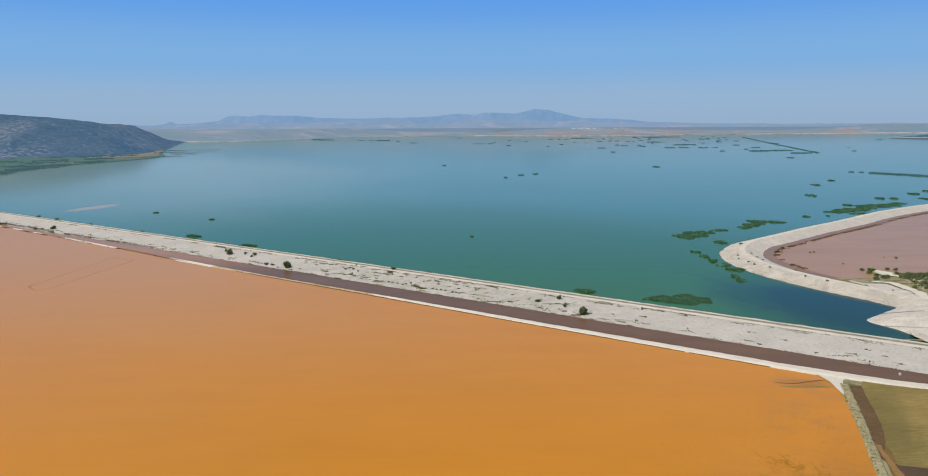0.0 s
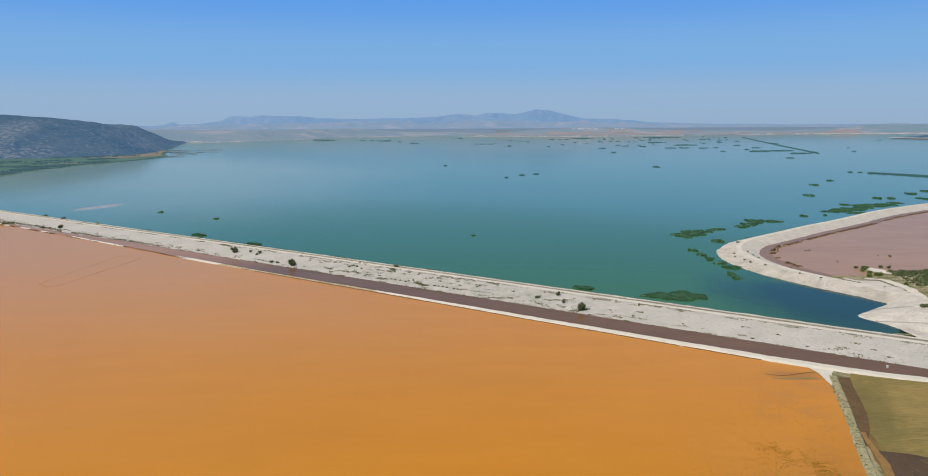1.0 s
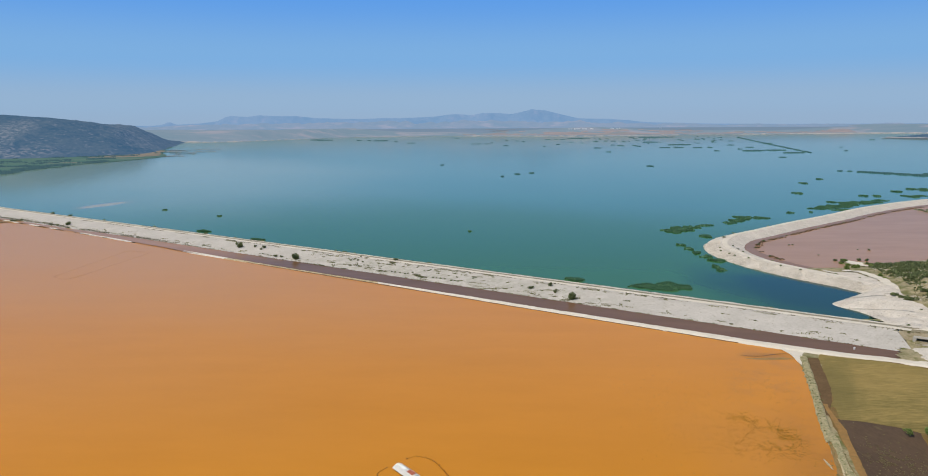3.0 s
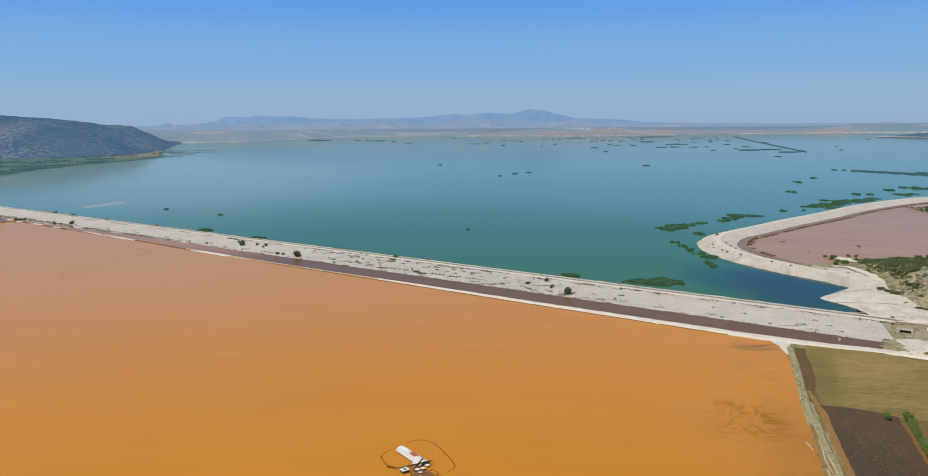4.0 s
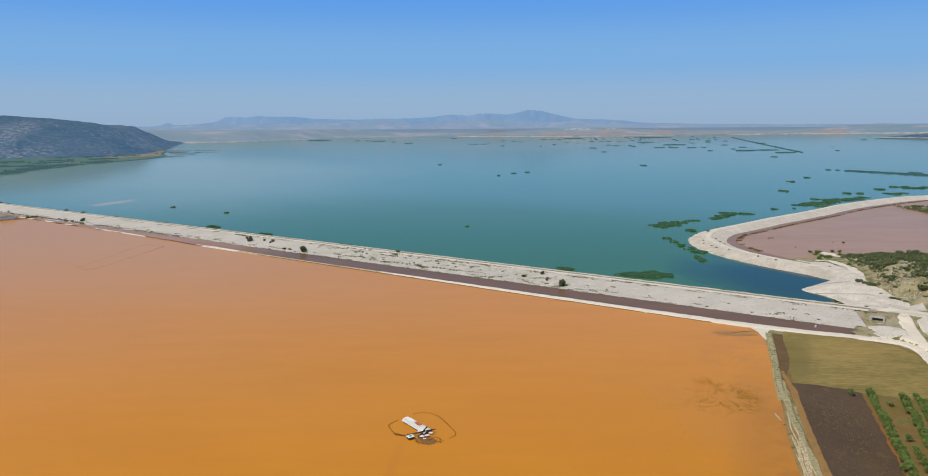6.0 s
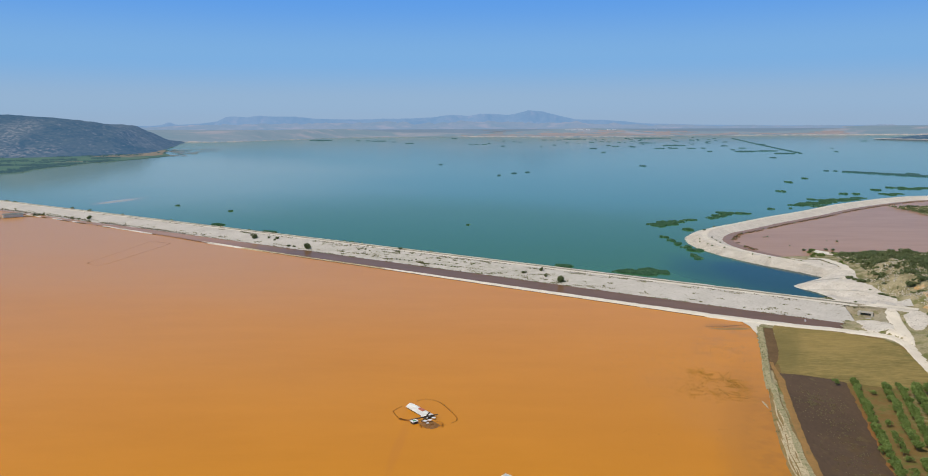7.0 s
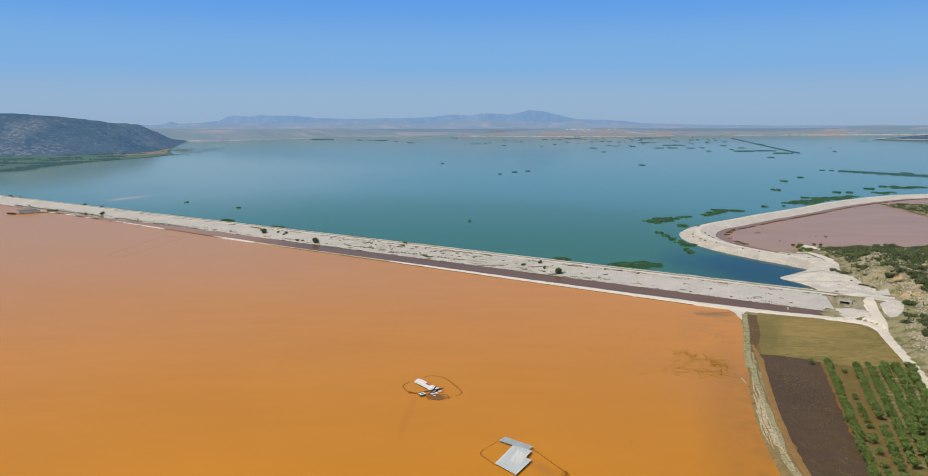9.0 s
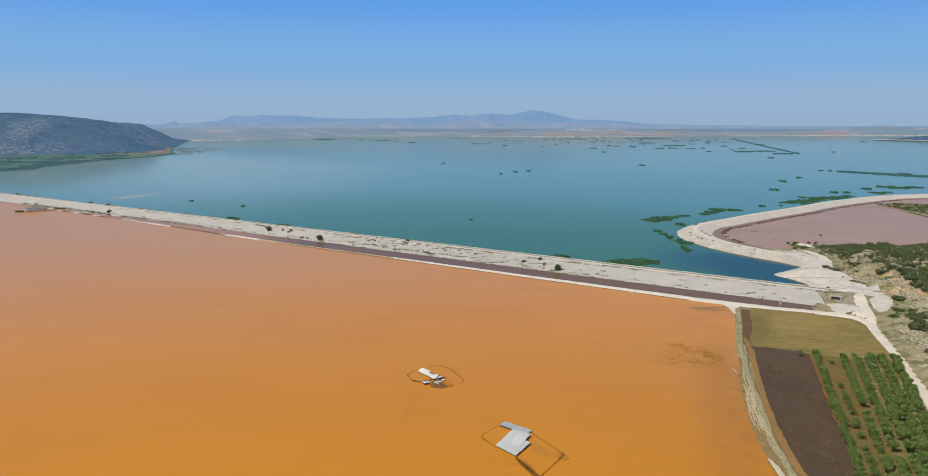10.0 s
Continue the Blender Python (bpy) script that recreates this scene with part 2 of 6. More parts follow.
M_GRASSBANK = shade("dry_grass_bank", (0.22, 0.20, 0.10), (0.40, 0.36, 0.24), 3, 0.6, 0.95, 0.1,
                    c3=(0.09, 0.12, 0.035), spots=0.35, spot_size=2.5)
M_LEAF = shade("orchard_leaves", (0.175, 0.255, 0.066), (0.250, 0.335, 0.098), 2.5, 0.3, 0.7)
M_SHRUB = shade("dark_shrub_leaves", (0.135, 0.178, 0.076), (0.200, 0.238, 0.112), 3, 0.3, 0.8)
M_REEDMAT = shade("green_reed_mat", (0.080, 0.205, 0.110), (0.135, 0.285, 0.160), 6, 0.6, 0.9, 0.1)
# distant reeds, with bluish emission for the haze over them
M_FARREED = shade("hazy_far_reeds", (0.035, 0.090, 0.070), (0.060, 0.125, 0.095), 20, 3, 0.9, glow=(0.022, 0.056, 0.075))
M_BARK = shade("grey_bark", (0.14, 0.11, 0.08), (0.20, 0.16, 0.12), 0.6, 0.1, 0.95)
M_DEADBRUSH = shade("dead_brush", (0.31, 0.150, 0.045), (0.46, 0.23, 0.070), 2, 0.2, 0.95)
M_SHEET = shade("galvanised_roof_sheet", (0.78, 0.84, 0.86), (0.86, 0.90, 0.92), 3, 0.25, 0.6, 0.0,
                c3=(0.40, 0.38, 0.36), spots=0.08, spot_size=1.0, specular=0.5)
M_OLDSHEET = shade("dull_grey_roof_sheet", (0.58, 0.645, 0.69), (0.68, 0.74, 0.77), 2.5, 0.25, 0.6, 0.0, c3=(0.34, 0.33, 0.32), spots=0.12, spot_size=1.0, specular=0.4)
M_TARP = shade("white_tarpaulin", (0.88, 0.90, 0.90), (0.94, 0.95, 0.95), 2, 0.3, 0.6)
M_WHITE = shade("white_painted_board", (0.70, 0.70, 0.70), (0.80, 0.80, 0.79), 1, 0.2, 0.7)
M_RED = shade("rusty_red_sheet", (0.36, 0.10, 0.06), (0.44, 0.15, 0.09), 1, 0.2, 0.7)
M_GREEN = shade("green_panel", (0.05, 0.22, 0.10), (0.07, 0.28, 0.13), 1, 0.2, 0.6)
M_WALL = shade("weathered_shed_wall", (0.075, 0.055, 0.04), (0.11, 0.08, 0.06), 2, 0.3, 0.9)
M_DARKWOOD = shade("dark_timber", (0.045, 0.032, 0.022), (0.07, 0.05, 0.035), 1, 0.2, 0.9)
M_CONCRETE = shade("pale_concrete", (0.33, 0.315, 0.28), (0.42, 0.405, 0.365), 3, 0.4, 0.9, 0.01)
M_POST = shade("wet_brown_posts", (0.13, 0.075, 0.035), (0.19, 0.11, 0.05), 1, 0.2, 0.9)
M_DARK = shade("shaded_interior", (0.03, 0.028, 0.025), (0.04, 0.037, 0.033), 1, 0.3, 0.95)
# bluish emission adds the haze in front of this hillside
M_FARHILL = shade("hazy_scrub_hillside", (0.012, 0.022, 0.014), (0.062, 0.066, 0.046), 120, 14, 0.95, 0.0,
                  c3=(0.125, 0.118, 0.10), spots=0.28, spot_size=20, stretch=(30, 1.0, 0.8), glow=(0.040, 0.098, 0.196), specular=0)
blotch(M_FARHILL, (-1270, 2950, 0), (230, 620), 10, (0.125, 0.112, 0.095), 0.6, 20)        # paler eastern end: haze and tan ground put into the colour
blotch(M_FARHILL, (-1385, 2230, 0), (70, 240), 18, (0.215, 0.195, 0.165), 0.6, 14)           # bare limestone ribs
blotch(M_FARHILL, (-1260, 2030, 0), (170, 70), 30, (0.235, 0.205, 0.17), 0.6, 13)
blotch(M_FARHILL, (-1150, 2560, 0), (110, 240), 20, (0.195, 0.175, 0.15), 0.5, 13)
# field greens with distance haze mixed in as emission
M_FARFIELD = shade("hazy_green_fields", (0.034, 0.075, 0.036), (0.070, 0.100, 0.055), 120, 24, 0.95, 0.0,
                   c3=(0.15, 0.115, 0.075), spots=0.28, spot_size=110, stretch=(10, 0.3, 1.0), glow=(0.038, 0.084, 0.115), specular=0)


def leafy(m, part_through):
    """Lets some light through thin leaves."""
    n, l = m.node_tree.nodes, m.node_tree.links
    b = n["Principled BSDF"]
    t = n.new("ShaderNodeBsdfTranslucent")
    l.new(b.inputs["Base Color"].links[0].from_socket, t.inputs[0])
    x = n.new("ShaderNodeMixShader")
    x.inputs[0].default_value = part_through
    l.new(b.outputs[0], x.inputs[1])
    l.new(t.outputs[0], x.inputs[2])
    l.new(x.outputs[0], n["Material Output"].inputs[0])


for m in (M_LEAF, M_SHRUB, M_REEDMAT, M_DEADBRUSH):
    leafy(m, 0.4)
M_WEED = shade("olive_weeds", (0.17, 0.19, 0.075), (0.255, 0.255, 0.125), 4, 0.5, 0.9)
leafy(M_WEED, 0.4)
M_VERGE = shade("dull_verge_weeds", (0.105, 0.10, 0.05), (0.17, 0.15, 0.085), 5, 0.5, 0.9)


# ---- mesh helpers ----
def mesh_of(name, verts, faces, mat, smooth=False):
    me = bpy.data.meshes.new(name)
    me.from_pydata([tuple(v) for v in verts], [], [tuple(f) for f in faces])
    me.update()
    me.materials.append(mat)
    if smooth:
        me.polygons.foreach_set("use_smooth", [True] * len(me.polygons))
    return me


def part(name, bm, mat, parent, label=""):
    me = bpy.data.meshes.new(name)
    bm.normal_update()
    bm.to_mesh(me)
    bm.free()
    me.materials.append(mat)
    ob = new(name, me)
    ob.parent = parent
    if label:
        tagged(ob, label)
    return ob


def structure(name, me, label, category):
    return tagged(new(name, me), label, category, kind="structure")


def lerp_path(pts, step):
    """Points evenly along a smooth line through pts."""
    p = np.array(pts, float)
    q = []
    for i in range(len(p) - 1):
        a, b, c, d = p[max(i - 1, 0)], p[i], p[i + 1], p[min(i + 2, len(p) - 1)]
        k = max(2, int(np.linalg.norm(c - b) / step))
        for s in np.arange(k) / k:
            q.append(0.5 * (2 * b + (c - a) * s + (2 * a - 5 * b + 4 * c - d) * s ** 2 + (3 * b - a - 3 * c + d) * s ** 3))
    q.append(p[-1])
    return np.array(q)


def normals2(p):
    t = np.gradient(p[:, :2], axis=0)
    t /= np.linalg.norm(t, axis=1)[:, None] + 1e-9
    return np.stack([t[:, 1], -t[:, 0]], 1)         # to the right of the way along p


def sweep(name, path, profile, mat, wobble=0.0, seed=1, height=None, smooth=False, cap=False, taper=0.0):
    """Sweeps (offset to the right, z) pairs along a plan line; over its first taper metres it widens from less than half."""
    rng = np.random.default_rng(seed)
    nrm = normals2(path)
    k = len(profile)
    run = np.concatenate([[0], np.cumsum(np.linalg.norm(np.diff(np.asarray(path)[:, :2], axis=0), axis=1))])
    widths = np.interp(run, [0, taper], [0.4, 1]) if taper else np.ones(len(run))
    verts = []
    for i, p in enumerate(path):
        for j, (o, z) in enumerate(profile):
            oo = o * widths[i] + (rng.normal() * wobble if wobble else 0)
            x, y = p[0] + nrm[i, 0] * oo, p[1] + nrm[i, 1] * oo
            zz = z + (height(x, y) if height else 0)
            verts.append((x, y, zz))
    faces = [(i * k + j, i * k + j + 1, (i + 1) * k + j + 1, (i + 1) * k + j) for i in range(len(path) - 1) for j in range(k - 1)]
    if cap:
        faces.append(tuple(range(k)))
    return mesh_of(name, verts, faces, mat, smooth)


def slab(name, outline, z, mat, rough_edge=0.0, step=4.0, seed=2):
    """A flat sheet with a slightly uneven outline."""
    rng = np.random.default_rng(seed)
    pts = []
    for a, b in zip(outline, outline[1:] + outline[:1]):
        a, b = np.array(a, float), np.array(b, float)
        k = max(1, int(np.linalg.norm(b - a) / step))
        for s in range(k):
            pts.append(a + (b - a) * s / k + (rng.normal(size=2) * rough_edge if rough_edge else 0))
    bm = bmesh.new()
    f = bm.faces.new([bm.verts.new((x, y, z)) for x, y in pts])
    if f.normal.z == 0:
        f.normal_update()
    if f.normal.z < 0:
        f.normal_flip()
    bmesh.ops.triangulate(bm, faces=[f])
    me = bpy.data.meshes.new(name)
    bm.to_mesh(me)
    bm.free()
    me.materials.append(mat)
    return me


def grid(name, xs, ys, zf, mat, smooth=True, keep=None):
    X, Y = np.meshgrid(xs, ys)
    Z = zf(X, Y)
    nx, ny = len(xs), len(ys)
    verts = np.stack([X, Y, Z], -1).reshape(-1, 3)
    faces = [(j * nx + i, j * nx + i + 1, (j + 1) * nx + i + 1, (j + 1) * nx + i)
             for j in range(ny - 1) for i in range(nx - 1) if keep is None or keep(X[j, i], Y[j, i], Z[j, i])]
    return mesh_of(name, verts, faces, mat, smooth)


def noise2(x, y, size, seed=0.0):
    return noise.fractal(Vector((x / size, y / size, seed)), 0.6, 2.1, 4)


def noise_grid(X, Y, size, seed=0.0):
    return np.vectorize(lambda a, b: noise2(a, b, size, seed))(X, Y)


# ---- plan ----
A = np.array((-0.819, 0.574))       # along the main embankment, away from its landward end
N = np.array((0.574, 0.819))        # across it, towards the lake
LAKE_Z, FLOOD_Z, POND_Z, CANAL_Z = 0.5, 0.0, 0.8, 0.4


def uv(u, v):
    return A * u + N * v


def lift(x, y):
    """The basin rises very gently with distance."""
    d = np.hypot(x, y)
    return 17.0 * (np.maximum(d - 1300.0, 0) / 3200.0) ** 2


# ---- ground and water ----
axis = np.unique(np.concatenate([np.linspace(-5600, 5600, 57), np.linspace(-900, 900, 37)]))
structure("ground", grid("ground", axis, axis, lambda X, Y: -2.0 + lift(X, Y), M_BED),
          "brown silty ground under the flood and the lake", "ground")

us = np.concatenate([np.linspace(-4600, -400, 36), np.linspace(-300, 1300, 33), np.linspace(1400, 4600, 30)])
vs = np.concatenate([[322, 335], np.linspace(360, 1300, 20), np.linspace(1400, 5200, 60)])
U, V = np.meshgrid(us, vs)
PX, PY = A[0] * U + N[0] * V, A[1] * U + N[1] * V
verts = np.stack([PX, PY, LAKE_Z + lift(PX, PY)], -1).reshape(-1, 3)
nu = len(us)
faces = [(j * nu + i, (j + 1) * nu + i, (j + 1) * nu + i + 1, j * nu + i + 1) for j in range(len(vs) - 1) for i in range(nu - 1)]
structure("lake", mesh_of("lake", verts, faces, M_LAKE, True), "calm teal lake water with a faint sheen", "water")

flood = [tuple(uv(4300, 299)), tuple(uv(452, 299)), tuple(uv(440, 283)), tuple(uv(-140, 283)), tuple(uv(-140, 150)), (1500, -600), (1500, -3200), (-3300, -3200), tuple(uv(4300, -900))]
structure("flood_water", slab("flood_water", flood, FLOOD_Z, M_FLOOD, 0, 5000), "orange-brown muddy flood water over farmland", "water")
canal = [(2, 284), (445, 284), (475, 286.4), (500, 287.6), (523, 288.8), (604, 291.7), (604, 303), (2, 303)]
structure("canal_water", slab("canal_water", [tuple(uv(u, v)) for u, v in canal], CANAL_Z, M_CANAL, 0.15, 8.0, 33), "dark brown water in the drainage canal below the embankment", "water")
drowned = [(603, 291.7), (690, 294.2), (760, 295.5), (2600, 296), (2600, 301.5), (603, 301.5)]
structure("flooded_canal", slab("flooded_canal", [tuple(uv(u, v)) for u, v in drowned], 0.2, M_POND, 0.3, 8.0, 34), "muddy flood water over the drowned canal", "water")

# main embankment: gravel body, crest road, berm road between canal and flood
DAM = np.array([uv(u, 324.0) for u in np.arange(3, 2600, 4.0)])
structure("embankment_main", sweep("embankment_main", DAM, [(20, -2.0), (13.5, 0.35), (7.4, 3.85), (6.9, 4.0), (-2.6, 4.0), (-3.4, 3.8), (-12, 2.3), (-23, 0.35), (-28, -1.0)],
          M_GRAVEL, 0.18, 3, cap=True), "long pale gravel embankment between lake and canal", "embankment")
end = bpy.data.objects["embankment_main"].data
for w in end.vertices:                      # its end is cut on the slant
    u, v = float(w.co.xy @ Vector(A)), float(w.co.xy @ Vector(N))
    if u < 15:
        lo = float(np.interp(v, [296, 301, 322], [-2, -0.5, 8.5]))
        w.co.xy = Vector(uv(lo + (u - 3) * (15 - lo) / 12, v))
structure("crest_road", sweep("crest_road", DAM, [(2.0, 4.05), (-1.7, 4.05)], M_ROAD, 0.12, 4), "white gravel road along the embankment crest", "road")
structure("ground_strip", sweep("ground_strip", DAM, [(4.8, 4.04), (2.3, 4.04)], M_CREST, 0.3, 6), "thin strip of dry grass beside the crest road", "grass")
structure("crest_edge", sweep("crest_edge", DAM, [(7.0, 4.04), (5.3, 4.04)], M_ROAD, 0.25, 26), "pale stony edge of the crest above the lake", "gravel")


def berm(name, rows, mat, label, seed):
    """A low road bank; rows give its way along the embankment: u, v, half width, height of its top."""
    r = np.array(rows, float)
    us_ = np.arange(r[0, 0], r[-1, 0] + 0.1, 2.5)
    v_, h_, t_ = (np.interp(us_, r[:, 0], r[:, k]) for k in (1, 2, 3))
    g = np.random.default_rng(seed)
    verts = []
    for u, v, h, t in zip(us_, v_, h_, t_):
        for o, z in ((h + 2.4, -0.6), (h + 0.7, t - 0.35), (h, t), (0, t + 0.06), (-h, t), (-h - 0.7, t - 0.35), (-h - 2.4, -0.8)):
            x, y = uv(u, v - o + g.normal() * 0.12)
            verts.append((x, y, z + (g.normal() * 0.03 if z > 0 else 0)))
    faces = [(i * 7 + j + 1, i * 7 + j, i * 7 + j + 7, i * 7 + j + 8) for i in range(len(us_) - 1) for j in range(6)]
    return structure(name, mesh_of(name, verts, faces, mat), label, "road")


berm("berm_road", [(-16, 288.4, 1.7, 0.8), (-3, 287.9, 1.9, 0.8), (9.6, 286.9, 2.0, 0.78), (22, 284.0, 2.1, 0.76), (36, 282.8, 2.1, 0.75), (60, 281.9, 1.8, 0.72), (110, 281.8, 1.4, 0.7), (170, 281.9, 1.05, 0.66), (230, 282.6, 0.75, 0.62), (262, 282.8, 0.5, 0.55)], M_ROAD, "narrow white gravel road between canal and flood", 5)
berm("berm_road_worn", [(260, 282.8, 0.5, 0.55), (300, 282.9, 0.4, 0.5), (345, 283.2, 0.4, 0.45), (400, 284.2, 0.6, 0.5)], M_RUT, "washed-out stretch of the gravel road, half drowned", 15)
berm("berm_road_far", [(398, 284.2, 0.6, 0.5), (425, 285, 0.8, 0.55), (452, 285.8, 0.3, 0.4)], M_ROAD, "narrow white gravel road between canal and flood", 6)
for k, (a, b, v0, v1, h) in enumerate(((522, 572, 288.8, 290.6, 0.3), (574, 606, 290.7, 291.8, 0.25), (645, 660, 292.6, 293.0, 0.2), (680, 700, 293.8, 294.3, 0.3), (722, 755, 294.4, 295, 0.9))):
    berm("berm_remnant_%d" % (k + 1), [(a, v0, 0.1, 0.3), (a + 5, v0 + 0.1, h, 0.42), (b - 5, v1 - 0.1, h, 0.42), (b, v1, 0.1, 0.3)], M_ROAD, "short white remnant of the drowned road", 30 + k)
M_WETEDGE = shade("wet_dark_bank", (0.115, 0.062, 0.026), (0.175, 0.095, 0.038), 6, 0.8, 0.8, 0.05, specular=0.15)
berm("berm_wet_edge", [(60, 279.0, 0.3, 0.12), (170, 279.6, 0.3, 0.14), (262, 281.4, 0.4, 0.18), (345, 282.2, 0.3, 0.18), (430, 284.0, 0.15, 0.08), (470, 285.6, 0.1, 0.0)], M_WETEDGE, "dark wet foot of the gravel road", 9)

structure("embankment_tail", sweep("embankment_tail", np.array([uv(u, 324.0) for u in np.arange(-14, 9, 3.0)]), [(-16, -2.0), (-9.0, 0.3), (-3.2, 3.65), (-2.6, 3.95), (2.6, 3.95), (3.6, 3.0)][::-1],
          M_ENDBANK, 0.15, 14), "brown earthen end of the gravel embankment", "embankment")
# polder embankment round the pond
POLDER = lerp_path([(227, 334), (221, 350), (213, 370), (203.5, 386), (193.5, 406), (185, 428), (180.5, 449), (179.5, 473), (183.5, 495), (192.5, 516), (206, 536), (233, 561),
                    (272, 599), (335, 655), (400, 716), (487, 779), (545, 803), (720, 842), (950, 864)], 4.0)
structure("embankment_polder", sweep("embankment_polder", POLDER, [(-19, -1.2), (-13.2, 0.5), (-3.3, 3.8), (-2.7, 4.0), (2.6, 4.0), (3.3, 3.8), (13.4, 0.95), (17, -0.2)],
          M_RIPRAP, 0.25, 8), "curved rubble embankment round the pond", "embankment")
structure("polder_road", sweep("polder_road", POLDER, [(-1.7, 4.06), (1.7, 4.06)], M_ROAD, 0.15, 9), "white gravel road on the curved embankment", "road")
side = normals2(POLDER)
inner = [tuple(p[:2] + s * 11) for p, s in zip(POLDER, side)][4::3]
structure("pond_water", slab("pond_water", inner + [(950, 330), (240, 330)], POND_Z, M_POND, 0, 900), "pinkish brown flooded pond inside the curved embankment", "water")
structure("pond_canal", sweep("pond_canal", POLDER[10:], [(13.2, POND_Z + 0.03), (21.8, POND_Z + 0.03)], M_INNER, 0.3, 10), "dark water in the ditch inside the curved embankment", "water")

# ---- land by the embankment's end ----
CONTROL = [(95, 60, .2), (100, 100, .2), (120, 150, .2), (140, 130, .2), (150, 200, .2), (130, 220, .2), (165, 215, .3), (143, 112, .8), (160, 162, .8),
           (170, 190, .8), (178, 216, 1.0), (184, 236, 2.0), (178, 250, 1.0), (186, 272, 3.9), (183, 261, 1.5), (181.5, 253, 0.9), (196, 270, 4.1), (170, 238, .9), (195, 256, 3.8), (205, 262, 4.3)]
CONTROL += [(203, 290, 4.2), (212, 328, 4.3), (225, 355, 4.5), (227, 385, 4.0), (222, 402, 2.5), (192, 300, 1.5), (192, 330, 1.2), (208, 346, 2.2)]
CONTROL += [(190, 215, 3.5), (181, 180, 4), (172, 145, 4), (160, 110, 4), (218, 268, 9), (228, 300, 12), (245, 345, 11), (262, 390, 5), (285, 415, 1.6),
            (245, 432, 1.0), (300, 330, 17), (335, 400, 6)]
CONTROL += [(350, 290, 22), (250, 220, 17), (230, 150, 17), (300, 100, 26), (260, 450, -1.5), (330, 442, -1.5), (238, 460, -2), (200, 440, -2),
            (222, 425, 0.3), (150, 20, 3), (180, -100, 6), (110, -100, 0.2), (90, 0, 0.2), (400, 430, 4)]
CT = np.array(CONTROL)
WEST = np.array([(150, 310), (126.5, 243), (105.5, 178), (92, 138), (83.7, 107), (79.3, 80), (76, 50), (74, -130)])


def land_z(X, Y):
    X, Y = np.asarray(X, float), np.asarray(Y, float)
    d2 = (X[..., None] - CT[:, 0]) ** 2 + (Y[..., None] - CT[:, 1]) ** 2 + 4.0
    w = d2 ** -1.7
    z = (w * CT[:, 2]).sum(-1) / w.sum(-1)
    wx = np.interp(Y, WEST[::-1, 1], WEST[::-1, 0])
    s = X - wx                                   # metres inland from the flood's edge
    v = X * N[0] + Y * N[1]
    z = np.where(v < 284, np.minimum(z, -1.5 + 1.7 * np.clip((s + 3) / 3.5, 0, 1) + np.clip(s, 0, 90) * 0.3), z)
    road = np.interp(Y, [-130, 40, 80, 112, 126, 143.7, 166.4, 184, 203.8, 212, 221, 229, 235], [97, 120.3, 133.4, 145.8, 151.1, 157.2, 164.7, 170.1, 176.1, 179, 180.8, 178.6, 172])
    low = ((X < road) & (Y < 240)) | ((v < 290.3) & (Y > 205) & (X < 177))
    return np.where(low, np.minimum(z, 0.2), z)


def land_rough(X, Y):
    z = land_z(X, Y)
    return z + np.clip((z - 2.5) / 6, 0, 1) * (0.9 * noise_grid(X, Y, 14.0, 3.0) + 0.5 * noise_grid(X, Y, 4.0, 7.0))


def on_land(x, y):
    return float(land_rough(np.array([x]), np.array([y]))[0])


def dam_side(x, y, z):
    u, v = x * A[0] + y * A[1], x * N[0] + y * N[1]
    if z < -1.4 or (u > 5 and 279 < v < 334) or (v < 282 and x < np.interp(y, WEST[::-1, 1], WEST[::-1, 0]) - 3.5):
        return False
    return not (y > 286 and x < np.interp(y, [286, 320, 350, 352, 371, 397, 423, 445], [192, 200, 214, 217, 214, 207, 197, 186]))


structure("hillside", grid("hillside", np.arange(72, 440, 2.0), np.arange(-130, 466, 2.0), land_rough, M_HILL, True, dam_side),
          "dry rocky slope with scrub above the dirt road", "ground")


def flat_over(name, outline, z, mat, label, category, rough_edge=0.4, seed=3):
    return structure(name, slab(name, outline, z, mat, rough_edge, 3.0, seed), label, category)


flat_over("field_margin", [(136.5, 245), (110, 183), (98.5, 138), (90.5, 105), (85, 76), (80, 30), (79, -60), (126, -60), (134, 80), (140.5, 112), (149.5, 138), (158.5, 163.5), (168.5, 192), (175, 215), (173, 227), (160, 237), (148, 243.5)], 0.26, M_SOIL,
          "reddish bare soil between the fields", "field", 0.2, 7)
flat_over("field_crop", [(136.5, 248.5), (120.5, 203.7), (112.8, 182.3), (124, 178.2), (131.8, 172.6), (146.1, 165.2), (159.8, 166), (165.3, 183), (171.2, 202), (173.6, 213), (172.4, 222), (166.4, 230), (156.6, 238), (145.5, 243.5)], 0.34, M_FIELD,
          "olive-green crop field with faint drill lines", "field")
flat_over("field_ploughed", [(131.6, 172.4), (124, 178.8), (111.2, 183.0), (99.0, 138), (91.0, 105), (85.3, 76), (80, 30), (79, -60), (91.5, -60), (93.5, 40), (101.2, 80), (116.3, 128), (130.6, 171)], 0.30, M_WETFIELD,
          "dark waterlogged ploughed field with stubble", "field", 0.25, 4)
flat_over("field_orchard", [(130.9, 171), (116.6, 128), (101.5, 80), (93.8, 40), (92, -60), (126, -60), (134, 80), (141, 112), (150, 138), (158.5, 163.5)], 0.32, M_ORCHARD,
          "weedy reddish soil under the orchard rows", "field", 0.5, 5)
M_DARKMUD = shade("dark_wet_mud", (0.105, 0.068, 0.034), (0.15, 0.098, 0.05), 5, 0.8, 0.9, 0.04, specular=0.12)
